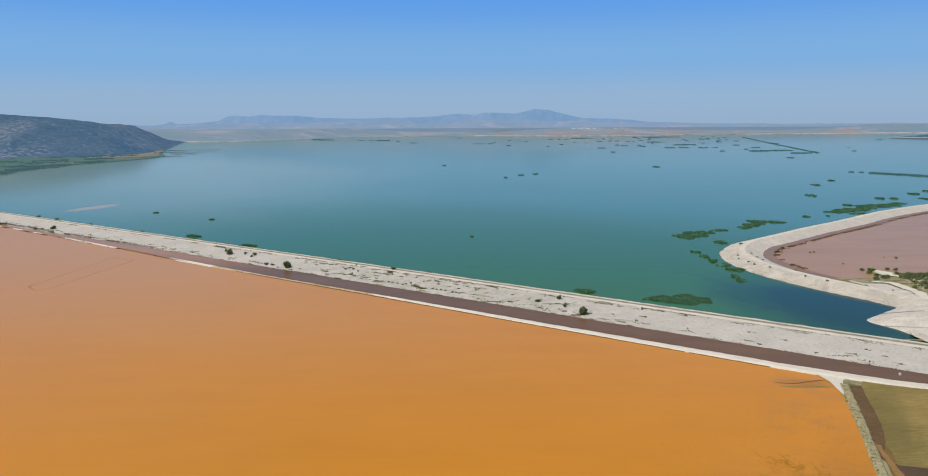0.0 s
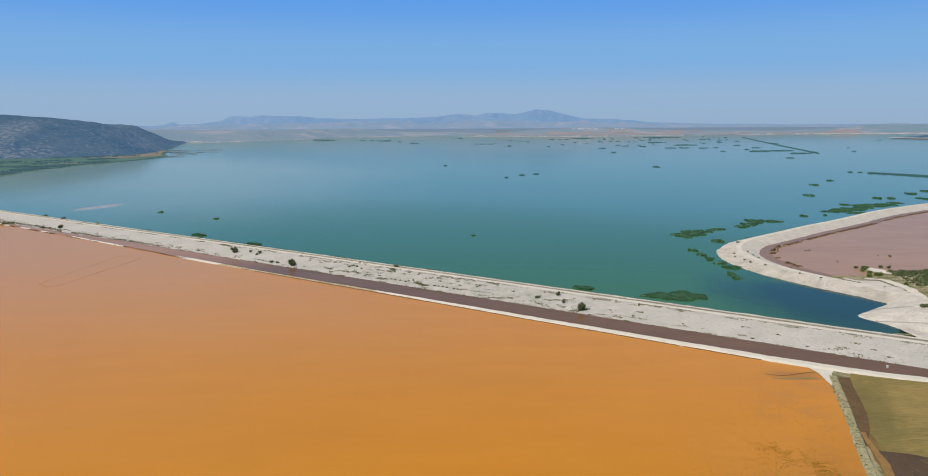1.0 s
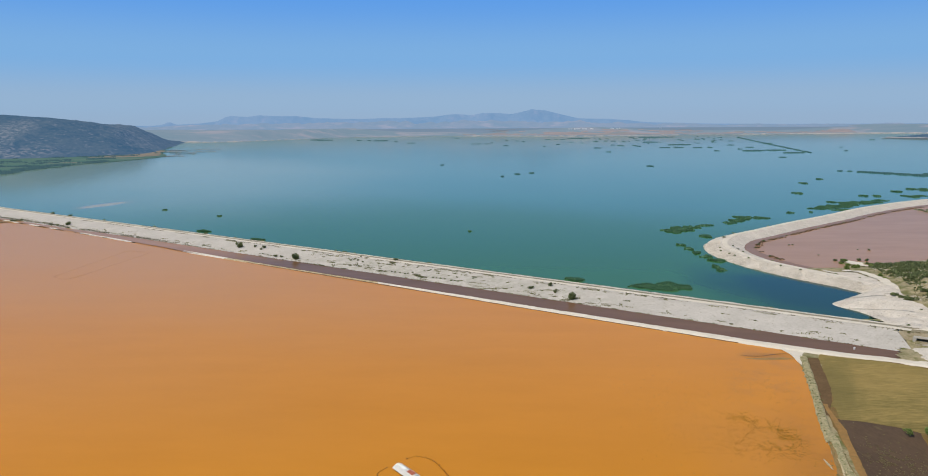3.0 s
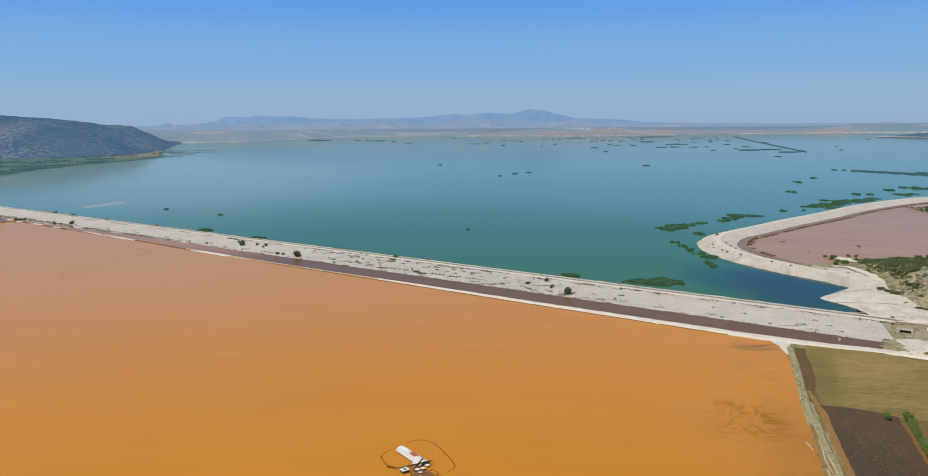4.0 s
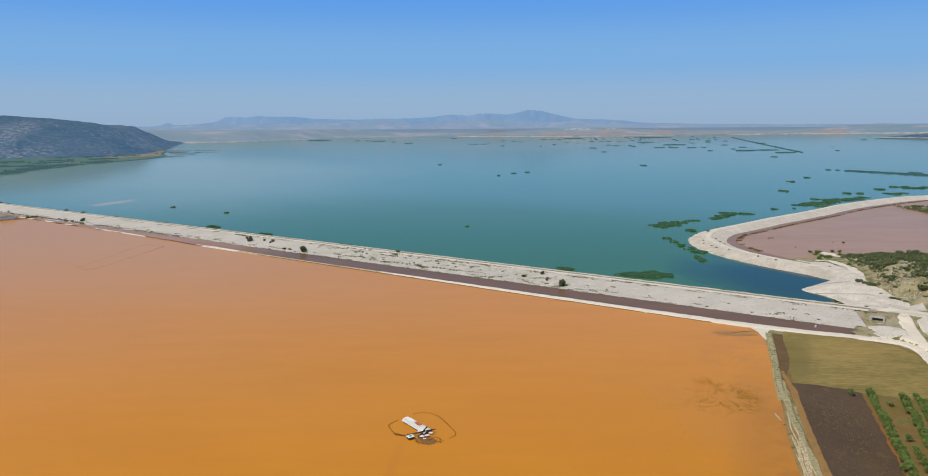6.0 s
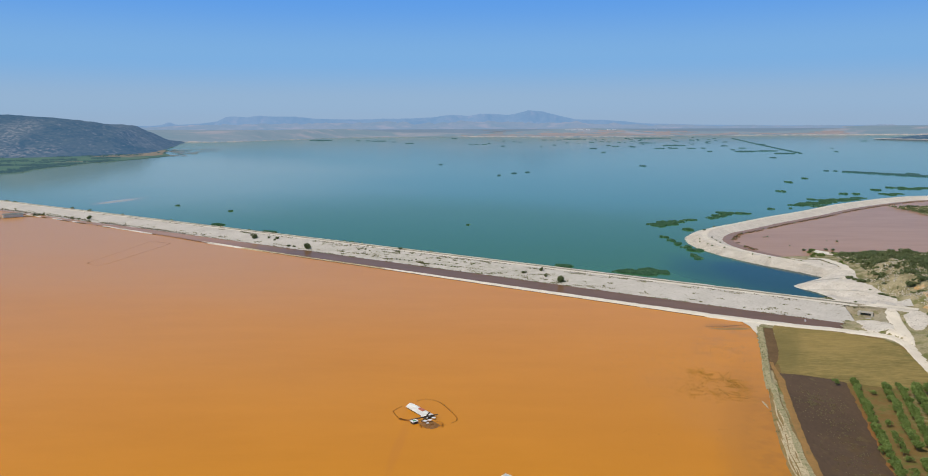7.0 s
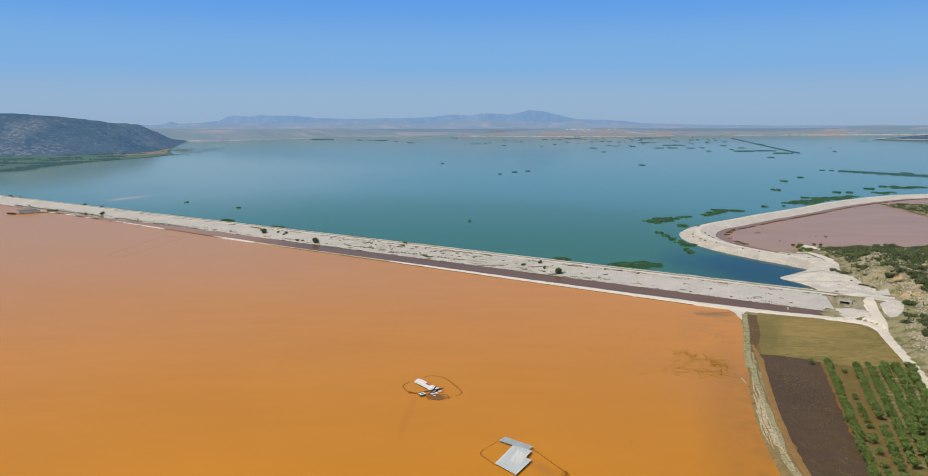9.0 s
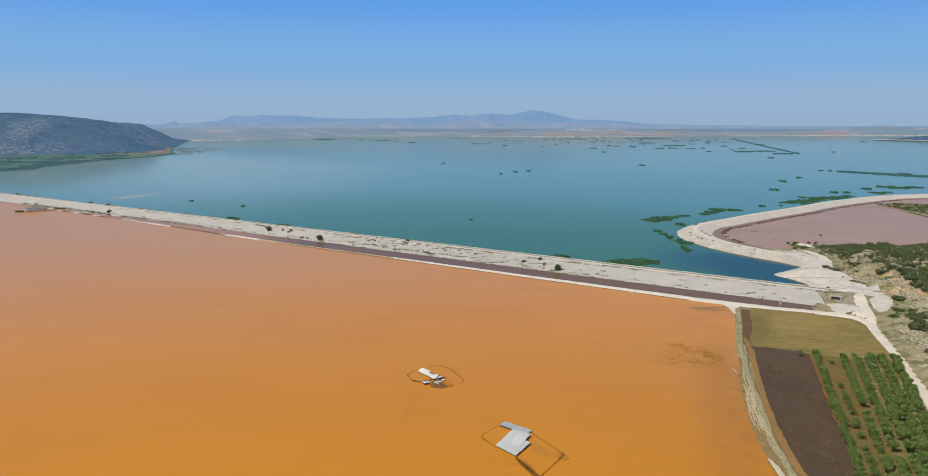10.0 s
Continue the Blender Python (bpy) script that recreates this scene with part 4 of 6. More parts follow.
def leaves(rng, centres, size, mat, name="crown", flat=0.35):
    """One small folded leaf cluster (two triangles) at each centre."""
    n = len(centres)
    a = rng.normal(size=(n, 3))
    a /= np.linalg.norm(a, axis=1)[:, None]
    b = rng.normal(size=(n, 3))
    b[:, 2] *= flat
    b -= a * (a * b).sum(1)[:, None]
    b /= np.linalg.norm(b, axis=1)[:, None] + 1e-6
    s = size * rng.uniform(0.6, 1.4, n)[:, None]
    v = np.stack([centres - a * s, centres + b * s * 0.7, centres + a * s, centres - b * s * 0.7], 1).reshape(-1, 3)
    i = np.arange(n)[:, None] * 4
    return fast_mesh(name, v, np.concatenate([i + [0, 1, 2], i + [0, 2, 3]]), mat)


def crown_points(rng, n, rx, rz, z0, lobes):
    """Points in a few overlapping lobes, denser near their skin."""
    c = np.stack([rng.normal(size=lobes) * rx * 0.42, rng.normal(size=lobes) * rx * 0.42, z0 + rz + rng.uniform(-0.5, 0.6, lobes) * rz], 1)
    pick = rng.integers(0, lobes, n)
    d = rng.normal(size=(n, 3))
    d /= np.linalg.norm(d, axis=1)[:, None]
    r = rng.uniform(0.55, 1.0, n)[:, None] * rng.uniform(0.45, 0.75, lobes)[pick][:, None]
    p = c[pick] + d * r * np.array([rx, rx, rz])
    p[:, 2] = np.maximum(p[:, 2], z0 * 0.6)
    return p


def limb(bm, a, b, r0, r1):
    a, b = Vector(a), Vector(b)
    q = (b - a).to_track_quat("Z", "Y").to_matrix()
    rings = []
    for p, r in ((a, r0), (b, r1)):
        rings.append([bm.verts.new(p + q @ Vector((r * math.cos(t), r * math.sin(t), 0))) for t in np.arange(6) * math.pi / 3])
    for i in range(6):
        bm.faces.new((rings[0][i], rings[0][(i + 1) % 6], rings[1][(i + 1) % 6], rings[1][i]))


def tree(kind, seed, rx, rz, stem, n, leaf, mat, label, category, group):
    """A trunk with limbs under a crown of leaf clusters."""
    rng = np.random.default_rng(seed)
    base = tagged(new(kind), label, category, group)
    bm = bmesh.new()
    limb(bm, (0, 0, -0.2), (0.05, 0.03, stem), 0.14, 0.10)
    for k in range(4):
        t = k * 1.6 + rng.uniform(0, 1)
        limb(bm, (0.05, 0.03, stem * 0.8), (rx * 0.5 * math.cos(t), rx * 0.5 * math.sin(t), stem + rz), 0.07, 0.02)
    part("trunk", bm, M_BARK, base)
    ob = new("crown", leaves(rng, crown_points(rng, n, rx, rz, stem, 7), leaf, mat))
    ob.parent = base
    return base


# orchard
kinds = [tree("orchard_tree", 40 + k, 1.45, 1.1, 0.7, 950, 0.21, M_LEAF, "small leafy green fruit tree in an orchard row", "fruit tree", "orchard trees") for k in range(4)]
thin = [tree("young_orchard_tree", 50 + k, 1.3, 0.9, 0.7, 330, 0.20, M_LEAF, "sparse young fruit tree on bare reddish soil", "fruit tree", "orchard trees") for k in range(2)]
rng = np.random.default_rng(77)
used = set()


def plant(kinds, x, y, z, s, sz=1.0):
    k = kinds[rng.integers(len(kinds))]
    m = pose(x, y, z, 0, 0, rng.uniform(0, 360)) @ Matrix.Diagonal((s, s, s * sz, 1))
    if k.name not in used:
        used.add(k.name)
        k.matrix_basis = m
        return k
    c = copy_thing(k, pose(0, 0, 0))
    c.matrix_basis = m
    return c


def road_x(y):
    return float(np.interp(y, [-130, 40, 80, 112, 137, 162, 188], [96, 116, 129, 140.5, 150.3, 159.8, 169]))


# rows fan out a little away from the track
for r, (y0, gap, chance, full) in enumerate([(171.0, 2.5, 1.0, True), (168.5, 4.0, 0.62, False), (166.8, 2.6, 0.97, True), (165.6, 2.6, 0.97, True),
                                             (164.4, 2.6, 0.98, True), (163.4, 2.6, 0.98, True), (162.0, 2.7, 0.97, True), (159.0, 3.0, 0.95, True)]):
    lean = 0.345 + 0.012 * r
    ROW = np.array((-lean, -1.0)) / math.hypot(lean, 1)
    x0 = 129.9 + 4.8 * r + (y0 - 163) * lean
    for s in np.arange(0, 125, gap):
        x, y = x0 + ROW[0] * s + rng.normal() * 0.16, y0 + ROW[1] * s + rng.normal() * 0.25
        if rng.random() > chance or x > road_x(y) - 0.6 or (r == 2 and 52 < s < 62) or (r > 1 and 79.5 < y < 83.5) or (r == 1 and s < 42 and rng.random() < 0.4):
            continue
        sparse = not full or (r in (2, 3) and s > 66 and rng.random() < 0.45)
        plant(thin if sparse else kinds, x, y, 0.3, rng.uniform(0.80, 1.04) * (0.92 if r == 0 else 0.95 if r < 4 else 1.12), rng.uniform(0.85, 1.1))
for x, y in ((126.5, 170.5), (112.5, 116.0), (160.0, 146.5), (152.0, 127.0)):
    plant(thin, x, y, 0.3, 0.9)


# scrub on the slope, bushes on the embankments
def bush(kind, seed, rx, rz, n, leaf, label, category, group, mat=M_SHRUB):
    r = np.random.default_rng(seed)
    p = crown_points(r, n, rx, rz, 0.15, 6)
    k = n // 2
    d = r.normal(size=(k, 3))
    d /= np.linalg.norm(d, axis=1)[:, None]
    p[:k] = d * r.uniform(0.7, 0.95, k)[:, None] * np.array([rx, rx, rz]) * 0.9 + np.array([0, 0, rz * 0.8])
    p[:, 2] = np.abs(p[:, 2] - 0.15)
    return tagged(new(kind, leaves(r, p, leaf, mat, kind)), label, category, group)


scrub = [bush("shrub", 60 + k, 1.9, 1.0, 620, 0.30, "dark evergreen shrub on the dry slope", "shrub", "shrubs on the slope") for k in range(4)]
count = 0
while count < 300:
    x, y = rng.uniform(186, 345), rng.uniform(150, 432)
    edge = float(np.interp(y, [130, 162, 190, 215, 240, 262, 290, 325, 350, 385, 415, 440], [156, 167, 176, 186, 200, 213, 209, 217, 231, 234, 244, 250]))
    if x < edge or on_land(x, y) < 1.0:
        continue
    dens = 0.05 + (0.35 if 322 < y < 400 and x > edge + 5 else 0.1) + (0.15 if x > edge + 40 else 0) + 0.8 * noise2(x, y, 20.0, 3.3)
    if x > 0.63 * (y + 106) + 6:
        continue
    if y < 295 and x < edge + 16:
        dens = 0.06
    if rng.random() > dens:
        continue
    plant(scrub, x, y, on_land(x, y) - 0.1, rng.uniform(0.4, 0.8) if rng.random() < 0.6 else rng.uniform(0.8, 1.5), rng.uniform(0.7, 1.0))
    count += 1
for x, y, s in ((210, 327, 1.0), (211.5, 317, 1.3), (228, 303, 1.5), (227, 290, 0.9), (206.5, 288, 0.6), (207, 279, 0.6), (188, 200, 1.5), (191, 197.5, 1.7), (189, 201, 1.2), (174, 168, 0.8),
                (231.7, 283.6, 1.8), (232.5, 279.4, 1.9), (228.5, 268, 1.9), (227, 259.5, 1.8), (225.2, 254.3, 1.6), (222.5, 258.5, 1.3), (226, 270, 1.5), (234, 275, 2.0), (231, 264, 2.0), (196.5, 217.8, 1.0), (194.9, 212.8, 1.1),
                (195, 208.5, 1.0), (199.6, 215.3, 1.2), (200.1, 219, 0.9), (211.4, 323.1, 0.9), (206.6, 298.8, 0.6), (206.4, 288.6, 0.7), (221.5, 289.6, 1.3), (207.7, 285.1, 0.6)):
    plant(scrub, x, y, on_land(x, y) - 0.1, s, 1.0)

bright = [bush("pond_bush", 70 + k, 1.4, 1.0, 500, 0.28, "bright green bush beside the gravel pad", "bush", "bushes by the pond", M_LEAF) for k in range(2)]
for x, y, s in ((241, 438.5, 1.3), (237, 414, 1.2), (233.6, 411.4, 1.4), (226, 405, 1.2), (230, 376, 1.0), (228, 368, 0.9), (236, 424, 1.1), (235, 430, 1.0), (249, 420, 1.0)):
    plant(bright, x, y, on_land(x, y) - 0.1, s, 0.8)
dam_kinds = [bush("embankment_bush", 80 + k, 1.5, 1.4, 1000, 0.26, "rounded dark green bush on the gravel embankment", "bush", "bushes on the embankment") for k in range(3)]


def dam_z(v):
    return float(np.interp(v, [296, 301, 312, 320.6, 321.4, 330.9, 331.4, 337.5], [-1, 0.35, 2.3, 3.8, 4, 4, 3.85, 0.35]))


for x, y, s, sz in ((52.7, 335.9, 1.35, 1.1), (43.8, 357.5, 0.75, 1.0), (45.5, 346.5, 0.5, 1.4), (-165, 496, 1.5, 0.9), (-153, 492, 0.6, 1.1), (-146.5, 484, 0.6, 0.9), (-145, 487, 0.8, 1.0), (-114.5, 453, 1.5, 1.0),
                    (-381, 637, 1.0, 0.5), (-372, 631, 1.0, 0.5), (-361, 628, 1.5, 0.7), (-354, 616, 0.7, 0.5), (-296, 566, 0.8, 0.4), (-482, 712, 0.8, 0.6), (-131, 464, 1.0, 0.5), (-126, 461, 0.8, 0.5),
                    (33.4, 357, 0.9, 0.5), (-46, 432, 1.1, 0.45)):
    plant(dam_kinds, x, y, dam_z(x * N[0] + y * N[1]) - 0.05, s, sz)
# on the crest's lake edge
for u, s in ((735, 1.3), (700, 1.2), (640, 0.9), (560, 0.9), (488, 1.0), (452, 0.7), (420, 0.8), (335, 0.7), (262, 0.7), (100, 0.5), (5, 0.6), (-2, 0.4), (60, 0.5), (905, 1.5), (880, 1.2), (860, 0.9)):
    x, y = uv(u, 331.6 + rng.uniform(-0.5, 0.6))
    plant(dam_kinds, x, y, 3.5, s, 0.6)
# small bushes in lines on its slope
for u, v, s in ((343, 331.5, .5), (333.5, 331.6, .45), (325.4, 331.5, .45), (312.2, 323.5, .4), (313, 314.9, .5), (312, 317.4, .45), (308, 316.5, .5), (302.7, 315, .4), (271.2, 306.8, .4), (268.5, 306.7, .4),
                (265, 306.9, .36), (260.7, 306.4, .38), (259.5, 307.7, .36), (257.5, 309.6, .4), (239.8, 306.9, .4), (237.3, 306.9, .36), (234.4, 307, .4), (231.6, 307, .36), (226.6, 306.4, .4), (224.3, 306.9, .36),
                (222, 306.8, .36), (251.9, 314.3, .3), (249.4, 317.2, .3), (216.1, 313.4, .36), (215.5, 315.2, .36)):
    x, y = uv(u, v)
    plant(dam_kinds, x, y, dam_z(v) - 0.05, s, 0.75)
# along the polder embankment
for i, o, s in ((16, -3.5, .5), (19, -3.8, .5), (22, 3.5, .45), (25, -4, .5), (28, -6, .6), (30, -6, .55), (33, -7, .55), (35, -5, .5), (31, 5, .5), (34, 6, .5), (37, 5, .5), (45, -3, .8), (12, 3.5, .5), (9, 3.5, .5),
                (52, -5, .7), (66, -4, .6), (40, 21, .6), (44, 22, .7), (50, 21, .7), (53, 22, .5), (60, 21, .5), (75, 22, .6), (88, 21, .6), (30, 22, .6), (27, 22, .5)):
    p, q = POLDER[i], side[i]
    z = float(np.interp(o, [-13.2, -3.3, 3.3, 13.4, 17], [0.5, 3.8, 3.8, 0.95, 0.75]))
    plant(dam_kinds, p[0] + q[0] * o, p[1] + q[1] * o, z - 0.05, s, 0.6)
for x, y, s in ((233, 503, .4), (236, 503.5, .45), (235, 461, .35), (278.7, 479.6, .6), (272, 482, .3), (224, 412, .6), (236, 440, 0.8), (241, 441, 0.8), (237, 433, 0.9), (252, 441, 0.8), (256, 440, 0.8)):
    plant(dam_kinds, x, y, 0.75, s, 0.7)


def tufts(name, pts, h, w, mat, extra=None):
    """A low plant of three leaning blades at each (x, y, z)."""
    r = np.random.default_rng(len(pts))
    pts = np.asarray(pts, float)
    n = len(pts)
    vs_, k = [], 3
    for j in range(k):
        t = r.uniform(0, 2 * np.pi, n)
        hh = h * r.uniform(0.5, 1.2, n)
        ww = w * r.uniform(0.6, 1.3, n)
        lean = r.normal(size=(n, 2)) * 0.35
        a = pts + np.stack([np.cos(t) * ww, np.sin(t) * ww, np.full(n, -0.05)], 1)
        b = pts - np.stack([np.cos(t) * ww, np.sin(t) * ww, np.full(n, 0.05)], 1)
        c = pts + np.stack([lean[:, 0] * hh, lean[:, 1] * hh, hh], 1)
        vs_.append(np.stack([a, b, c], 1))
    v = np.concatenate(vs_).reshape(-1, 3)
    if extra is not None:
        v = np.concatenate([v, np.asarray(extra, float).reshape(-1, 3)])
    return fast_mesh(name, v, np.arange(len(v)).reshape(-1, 3), mat)


def reed_islet(lobes, h=1.6, dens=3.0, w=0.45, label="green reed patch standing in the lake"):
    """lobes: x, y, half length, half width, turn in degrees."""
    r = np.random.default_rng(int(abs(lobes[0][0] * 7 + lobes[0][1])))
    cx, cy = lobes[0][0], lobes[0][1]
    pts, mat_tris = [], []
    h *= 1.15
    for x, y, a, b, turn in lobes:
        a, b = a * 0.85, b * 0.85
        n = int(math.pi * a * b * dens)
        rr, tt = np.sqrt(r.random(n)), r.uniform(0, 2 * np.pi, n)
        rr = rr * (1 + 0.22 * np.sin(3 * tt + x) + 0.14 * np.sin(7 * tt + y))
        px, py, c, s = rr * np.cos(tt) * a, rr * np.sin(tt) * b, math.cos(radians(turn)), math.sin(radians(turn))
        X, Y = x + px * c - py * s, y + px * s + py * c
        keep = np.array([noise2(p, q, 5.0 + a * 0.15, 1.7) > (-0.32 if a < 300 else -0.8) for p, q in zip(X, Y)], bool) if n else np.zeros(0, bool)
        for i in range(36 if cy < 1150 else 0):
            fan = [(0.0, 0.0, h * 0.75)]
            for j in (i, i + 1):
                t2 = j * math.pi / 18
                q = 0.9 * (1 + 0.22 * math.sin(3 * t2 + x) + 0.14 * math.sin(7 * t2 + y) + 0.1 * math.sin(17 * t2 + x + y))
                fan.append((q * math.cos(t2) * a, q * math.sin(t2) * b, 0.12))
            mat_tris.append([(x - cx + u2 * c - v2 * s, y - cy + u2 * s + v2 * c, z2) for u2, v2, z2 in fan])
        pts.append(np.stack([X[keep] - cx, Y[keep] - cy, lift(X[keep], Y[keep]) - lift(cx, cy)], 1))
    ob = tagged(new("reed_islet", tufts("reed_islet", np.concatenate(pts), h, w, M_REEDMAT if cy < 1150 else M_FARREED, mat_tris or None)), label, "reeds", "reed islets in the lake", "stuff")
    ob.location = (cx, cy, LAKE_Z + float(lift(cx, cy)))
    return ob


reed_islet([(98, 368, 10, 7, -10), (110, 368, 11, 10, -12), (117, 365, 6, 6, -20), (104, 361, 10, 4, -25)], 0.6, 7.0, 0.5)
reed_islet([(169, 579, 8, 13, 0), (178, 588, 10, 17, -10), (190, 600, 8, 9, -20), (205, 611, 11, 4, 30)], 0.7, 5.0, 0.6)
reed_islet([(233, 628, 6, 8, -20), (245, 643, 8, 11, -20), (258, 663, 9, 15, -10), (273, 662, 9, 8, 0)], 0.7, 5.0, 0.6)
reed_islet([(362, 738, 9, 10, -20), (378, 748, 12, 15, -20), (396, 758, 14, 13, -10), (381, 723, 12, 7, 0)], 0.7, 4.0, 0.7)
reed_islet([(412, 774, 10, 11, -10), (430, 789, 14, 17, -10), (448, 797, 12, 12, -10), (470, 816, 9, 8, 0)], 0.7, 4.0, 0.7)
reed_islet([(529, 858, 8, 16, 0), (545, 866, 8, 7, 0)], 0.7, 4.0, 0.7)
reed_islet([(600, 938, 16, 14, 0), (626, 946, 16, 12, 0)], 0.8, 3.0, 0.7)
for x, y, a, b, t in ((156, 508, 3, 5, 20), (157, 490, 3, 5, 10), (157, 473, 3, 5, -20), (159, 459, 4, 5, -30), (162, 444, 6, 4.5, -20), (154, 424, 2.2, 4, 0), (154, 413, 3, 4.5, 0), (187, 549, 4.5, 6.5, 0),
                      (405, 799, 5, 7, 0), (414, 792, 4, 5, 0), (1, 584, 2.4, 3.4, 0), (-247, 696, 2.6, 3.2, 0), (-324, 752, 2.8, 3.2, 0), (318, 701, 3.5, 6, 0), (341, 706, 1.6, 3, 0), (-225, 590, 8, 4, -35), (-165, 541, 8, 3.5, -35),
                      (61, 386, 7, 4, -35)):
    reed_islet([(x, y, a, b, t)], 0.9, 7.0, 0.4, "small clump of green reeds in shallow water")
for x, y, a, b, t in ((56, 1236, 3, 8, 0), (86, 1292, 5, 9, 0), (113, 1321, 5, 9, 0), (376, 1521, 6.5, 15, 0), (415, 906, 5.5, 11, 0), (491, 1061, 4.5, 12, 0), (679, 1335, 4, 7, 0), (691, 1326, 4.5, 7, 0), (550, 1141, 4.5, 9, 0),
                      (478, 868, 4.5, 8, 0), (492, 867, 4.5, 9, 0), (548, 922, 6, 10, 0), (587, 957, 7, 9, 0), (603, 957, 4, 8, 0), (797, 1873, 8, 14, 0), (-60, 1600, 4, 6, 0)):
    reed_islet([(x, y, a, b, t)], 1.2, 1.8, 0.8, "dark green reed islet far out in the lake")
reed_islet([(702, 1303, 9, 12, 0), (713, 1285, 10, 14, 0), (724, 1264, 11, 16, 0), (737, 1240, 12, 20, 0), (750, 1215, 13, 24, 0), (764, 1190, 13, 24, 0), (778, 1170, 12, 22, 0), (782, 1236, 7, 18, 0)], 1.5, 1.8, 0.9,
           "long bar of dark green reeds in the lake")
# far bars and the scattered field of islets before the far shore
for lobes in ([(998 + 32.5 * k, 2190 + 138 * k, 68, 4.5, 76.7) for k in range(13)], [(932, 2131, 33, 14, 0)], [(871, 2289, 27, 26, 5), (900, 2300, 16, 22, 0)], [(957, 2322, 32, 22, 5)], [(1002, 4011, 92, 30, 0)], [(559, 3894, 50, 30, 0)], [(813, 2884, 48, 26, 0)],
              [(782, 3227, 29, 26, 0)], [(-746, 3797, 40, 26, 0)], [(-803, 3853, 31, 26, 0)], [(-435, 3661, 35, 22, 0)], [(1501, 4500, 31, 30, 0)]):
    reed_islet(lobes, 1.8, 0.3, 2.4, "far low bar of dark green reeds")
NORTH = ((-555, 3725, 12), (-504, 3718, 9), (-350, 3511, 8), (-263, 3287, 18), (-74, 4076, 16), (13, 3130, 7), (37, 3126, 10), (72, 3121, 10), (96, 3273, 5), (140, 2899, 9), (180, 3612, 6), (222, 3511, 6), (246, 3417, 8),
         (393, 3770, 15), (434, 3762, 9), (468, 3755, 12), (283, 2812, 5), (356, 3002, 7), (448, 3294, 5), (567, 3356, 11), (448, 2607, 13), (425, 2264, 6))
EAST = ((629, 3432, 8), (559, 2897, 7), (581, 2827, 7), (862, 3990, 16), (625, 2756, 9), (684, 2598, 17), (730, 2590, 13), (792, 2579, 15), (841, 2599, 7), (769, 2305, 8), (1042, 3170, 8), (1160, 3310, 11), (989, 2816, 14),
        (887, 2430, 6), (970, 2576, 13), (1786, 3313, 12), (1261, 2520, 4), (1142, 2245, 6), (1191, 2981, 18), (1100, 3606, 12), (689, 3331, 8), (837, 3573, 9))
for x, y, a in NORTH + EAST:
    reed_islet([(x, y, a, max(7, a * 0.8), 0), (x + a * 0.7, y - a * 0.3, a * 0.5, 5, 20)], 1.6, 0.4, 2.0, "far low clump of dark green reeds")
for k in range(46):
    d = 2500 + 1600 * rng.random() ** 0.7
    b = rng.uniform(0.15, 0.34)
    w = rng.uniform(2.0, 7.0)
    reed_islet([(b * d, d, w * rng.uniform(0.8, 2.2), w * 1.2, 0)], 1.5, 0.4, 1.8, "far low clump of dark green reeds")

# low weeds along the embankment slope
pts = []
for (u0, u1), v0, dv, n, cut_ in (((-2, 700), 321.6, 0.35, 3000, -0.05), ((-2, 820), 331.2, 0.35, 2600, 0.0), ((470, 830), 302.6, 1.3, 4200, -0.2), ((20, 460), 301.4, 0.4, 900, 0.1)):
    for _ in range(n):
        u, v = rng.uniform(u0, u1), v0 + rng.normal() * dv
        if noise2(u, v * 2.0, 16.0, 5.2) > cut_:
            x, y = uv(u, v)
            pts.append((x, y, dam_z(v)))
for _ in range(1500):                 # brush caught along the drowned road
    u = rng.uniform(455, 770)
    if noise2(u, 1.0, 22.0, 7.7) > -0.02:
        x, y = uv(u, 286.4 + (u - 450) * 0.024 + rng.normal() * 0.5)
        pts.append((x, y, 0.05))
tagged(new("verge_weeds", tufts("verge_weeds", pts, 0.30, 0.28, M_VERGE)), "thin dark line of weeds along the road's verge", "weeds", kind="stuff")
pts = []
for (u0, u1), v0, dv, n in (((305, 335), 300.6, 0.5, 16), ((130, 222), 305, 1.8, 32), ((150, 340), 312, 4.0, 36),
                            ((200, 360), 317.5, 1.6, 32), ((30, 130), 305.0, 1.2, 14), ((10, 200), 311, 5, 18), ((0, 480), 320.4, 0.4, 70), ((280, 330), 309, 2.0, 18), ((340, 480), 304, 2.2, 34),
                            ((480, 780), 304, 2.6, 90), ((0, 500), 300.8, 0.5, 80)):
    for _ in range(n):
        u, v = rng.uniform(u0, u1), v0 + rng.normal() * dv
        spread = rng.uniform(0.3, 1.2)
        for _ in range(rng.integers(3, 26)):
            a, b = u + rng.normal() * spread * 1.5, v + rng.normal() * spread * 0.5
            x, y = uv(a, b)
            pts.append((x, y, dam_z(b)))
for u, v, spread, n in ((290.7, 316.7, 0.6, 30), (283.4, 317, 0.4, 14), (281.2, 319.6, 1.0, 70), (280, 305.6, 1.2, 50), (276, 306.1, 1.0, 40), (253.4, 307, 0.9, 70), (250.7, 306.8, 0.9, 80), (247.3, 305.6, 0.9, 70),
                        (245.3, 306, 0.8, 50), (250.2, 315.9, 0.5, 24), (241.4, 314, 0.4, 20), (260.8, 318.3, 0.4, 16), (237.4, 320, 0.5, 20), (226.7, 312.4, 0.5, 16), (233, 300.4, 0.9, 60), (318, 304.5, 0.9, 30),
                        (303.7, 310.3, 0.7, 20), (202.8, 301.2, 0.7, 30), (201.3, 303, 0.7, 26)):
    for _ in range(n):
        a, b = u + rng.normal() * spread * 1.2, v + rng.normal() * spread * 0.7
        x, y = uv(a, b)
        pts.append((x, y, dam_z(b)))
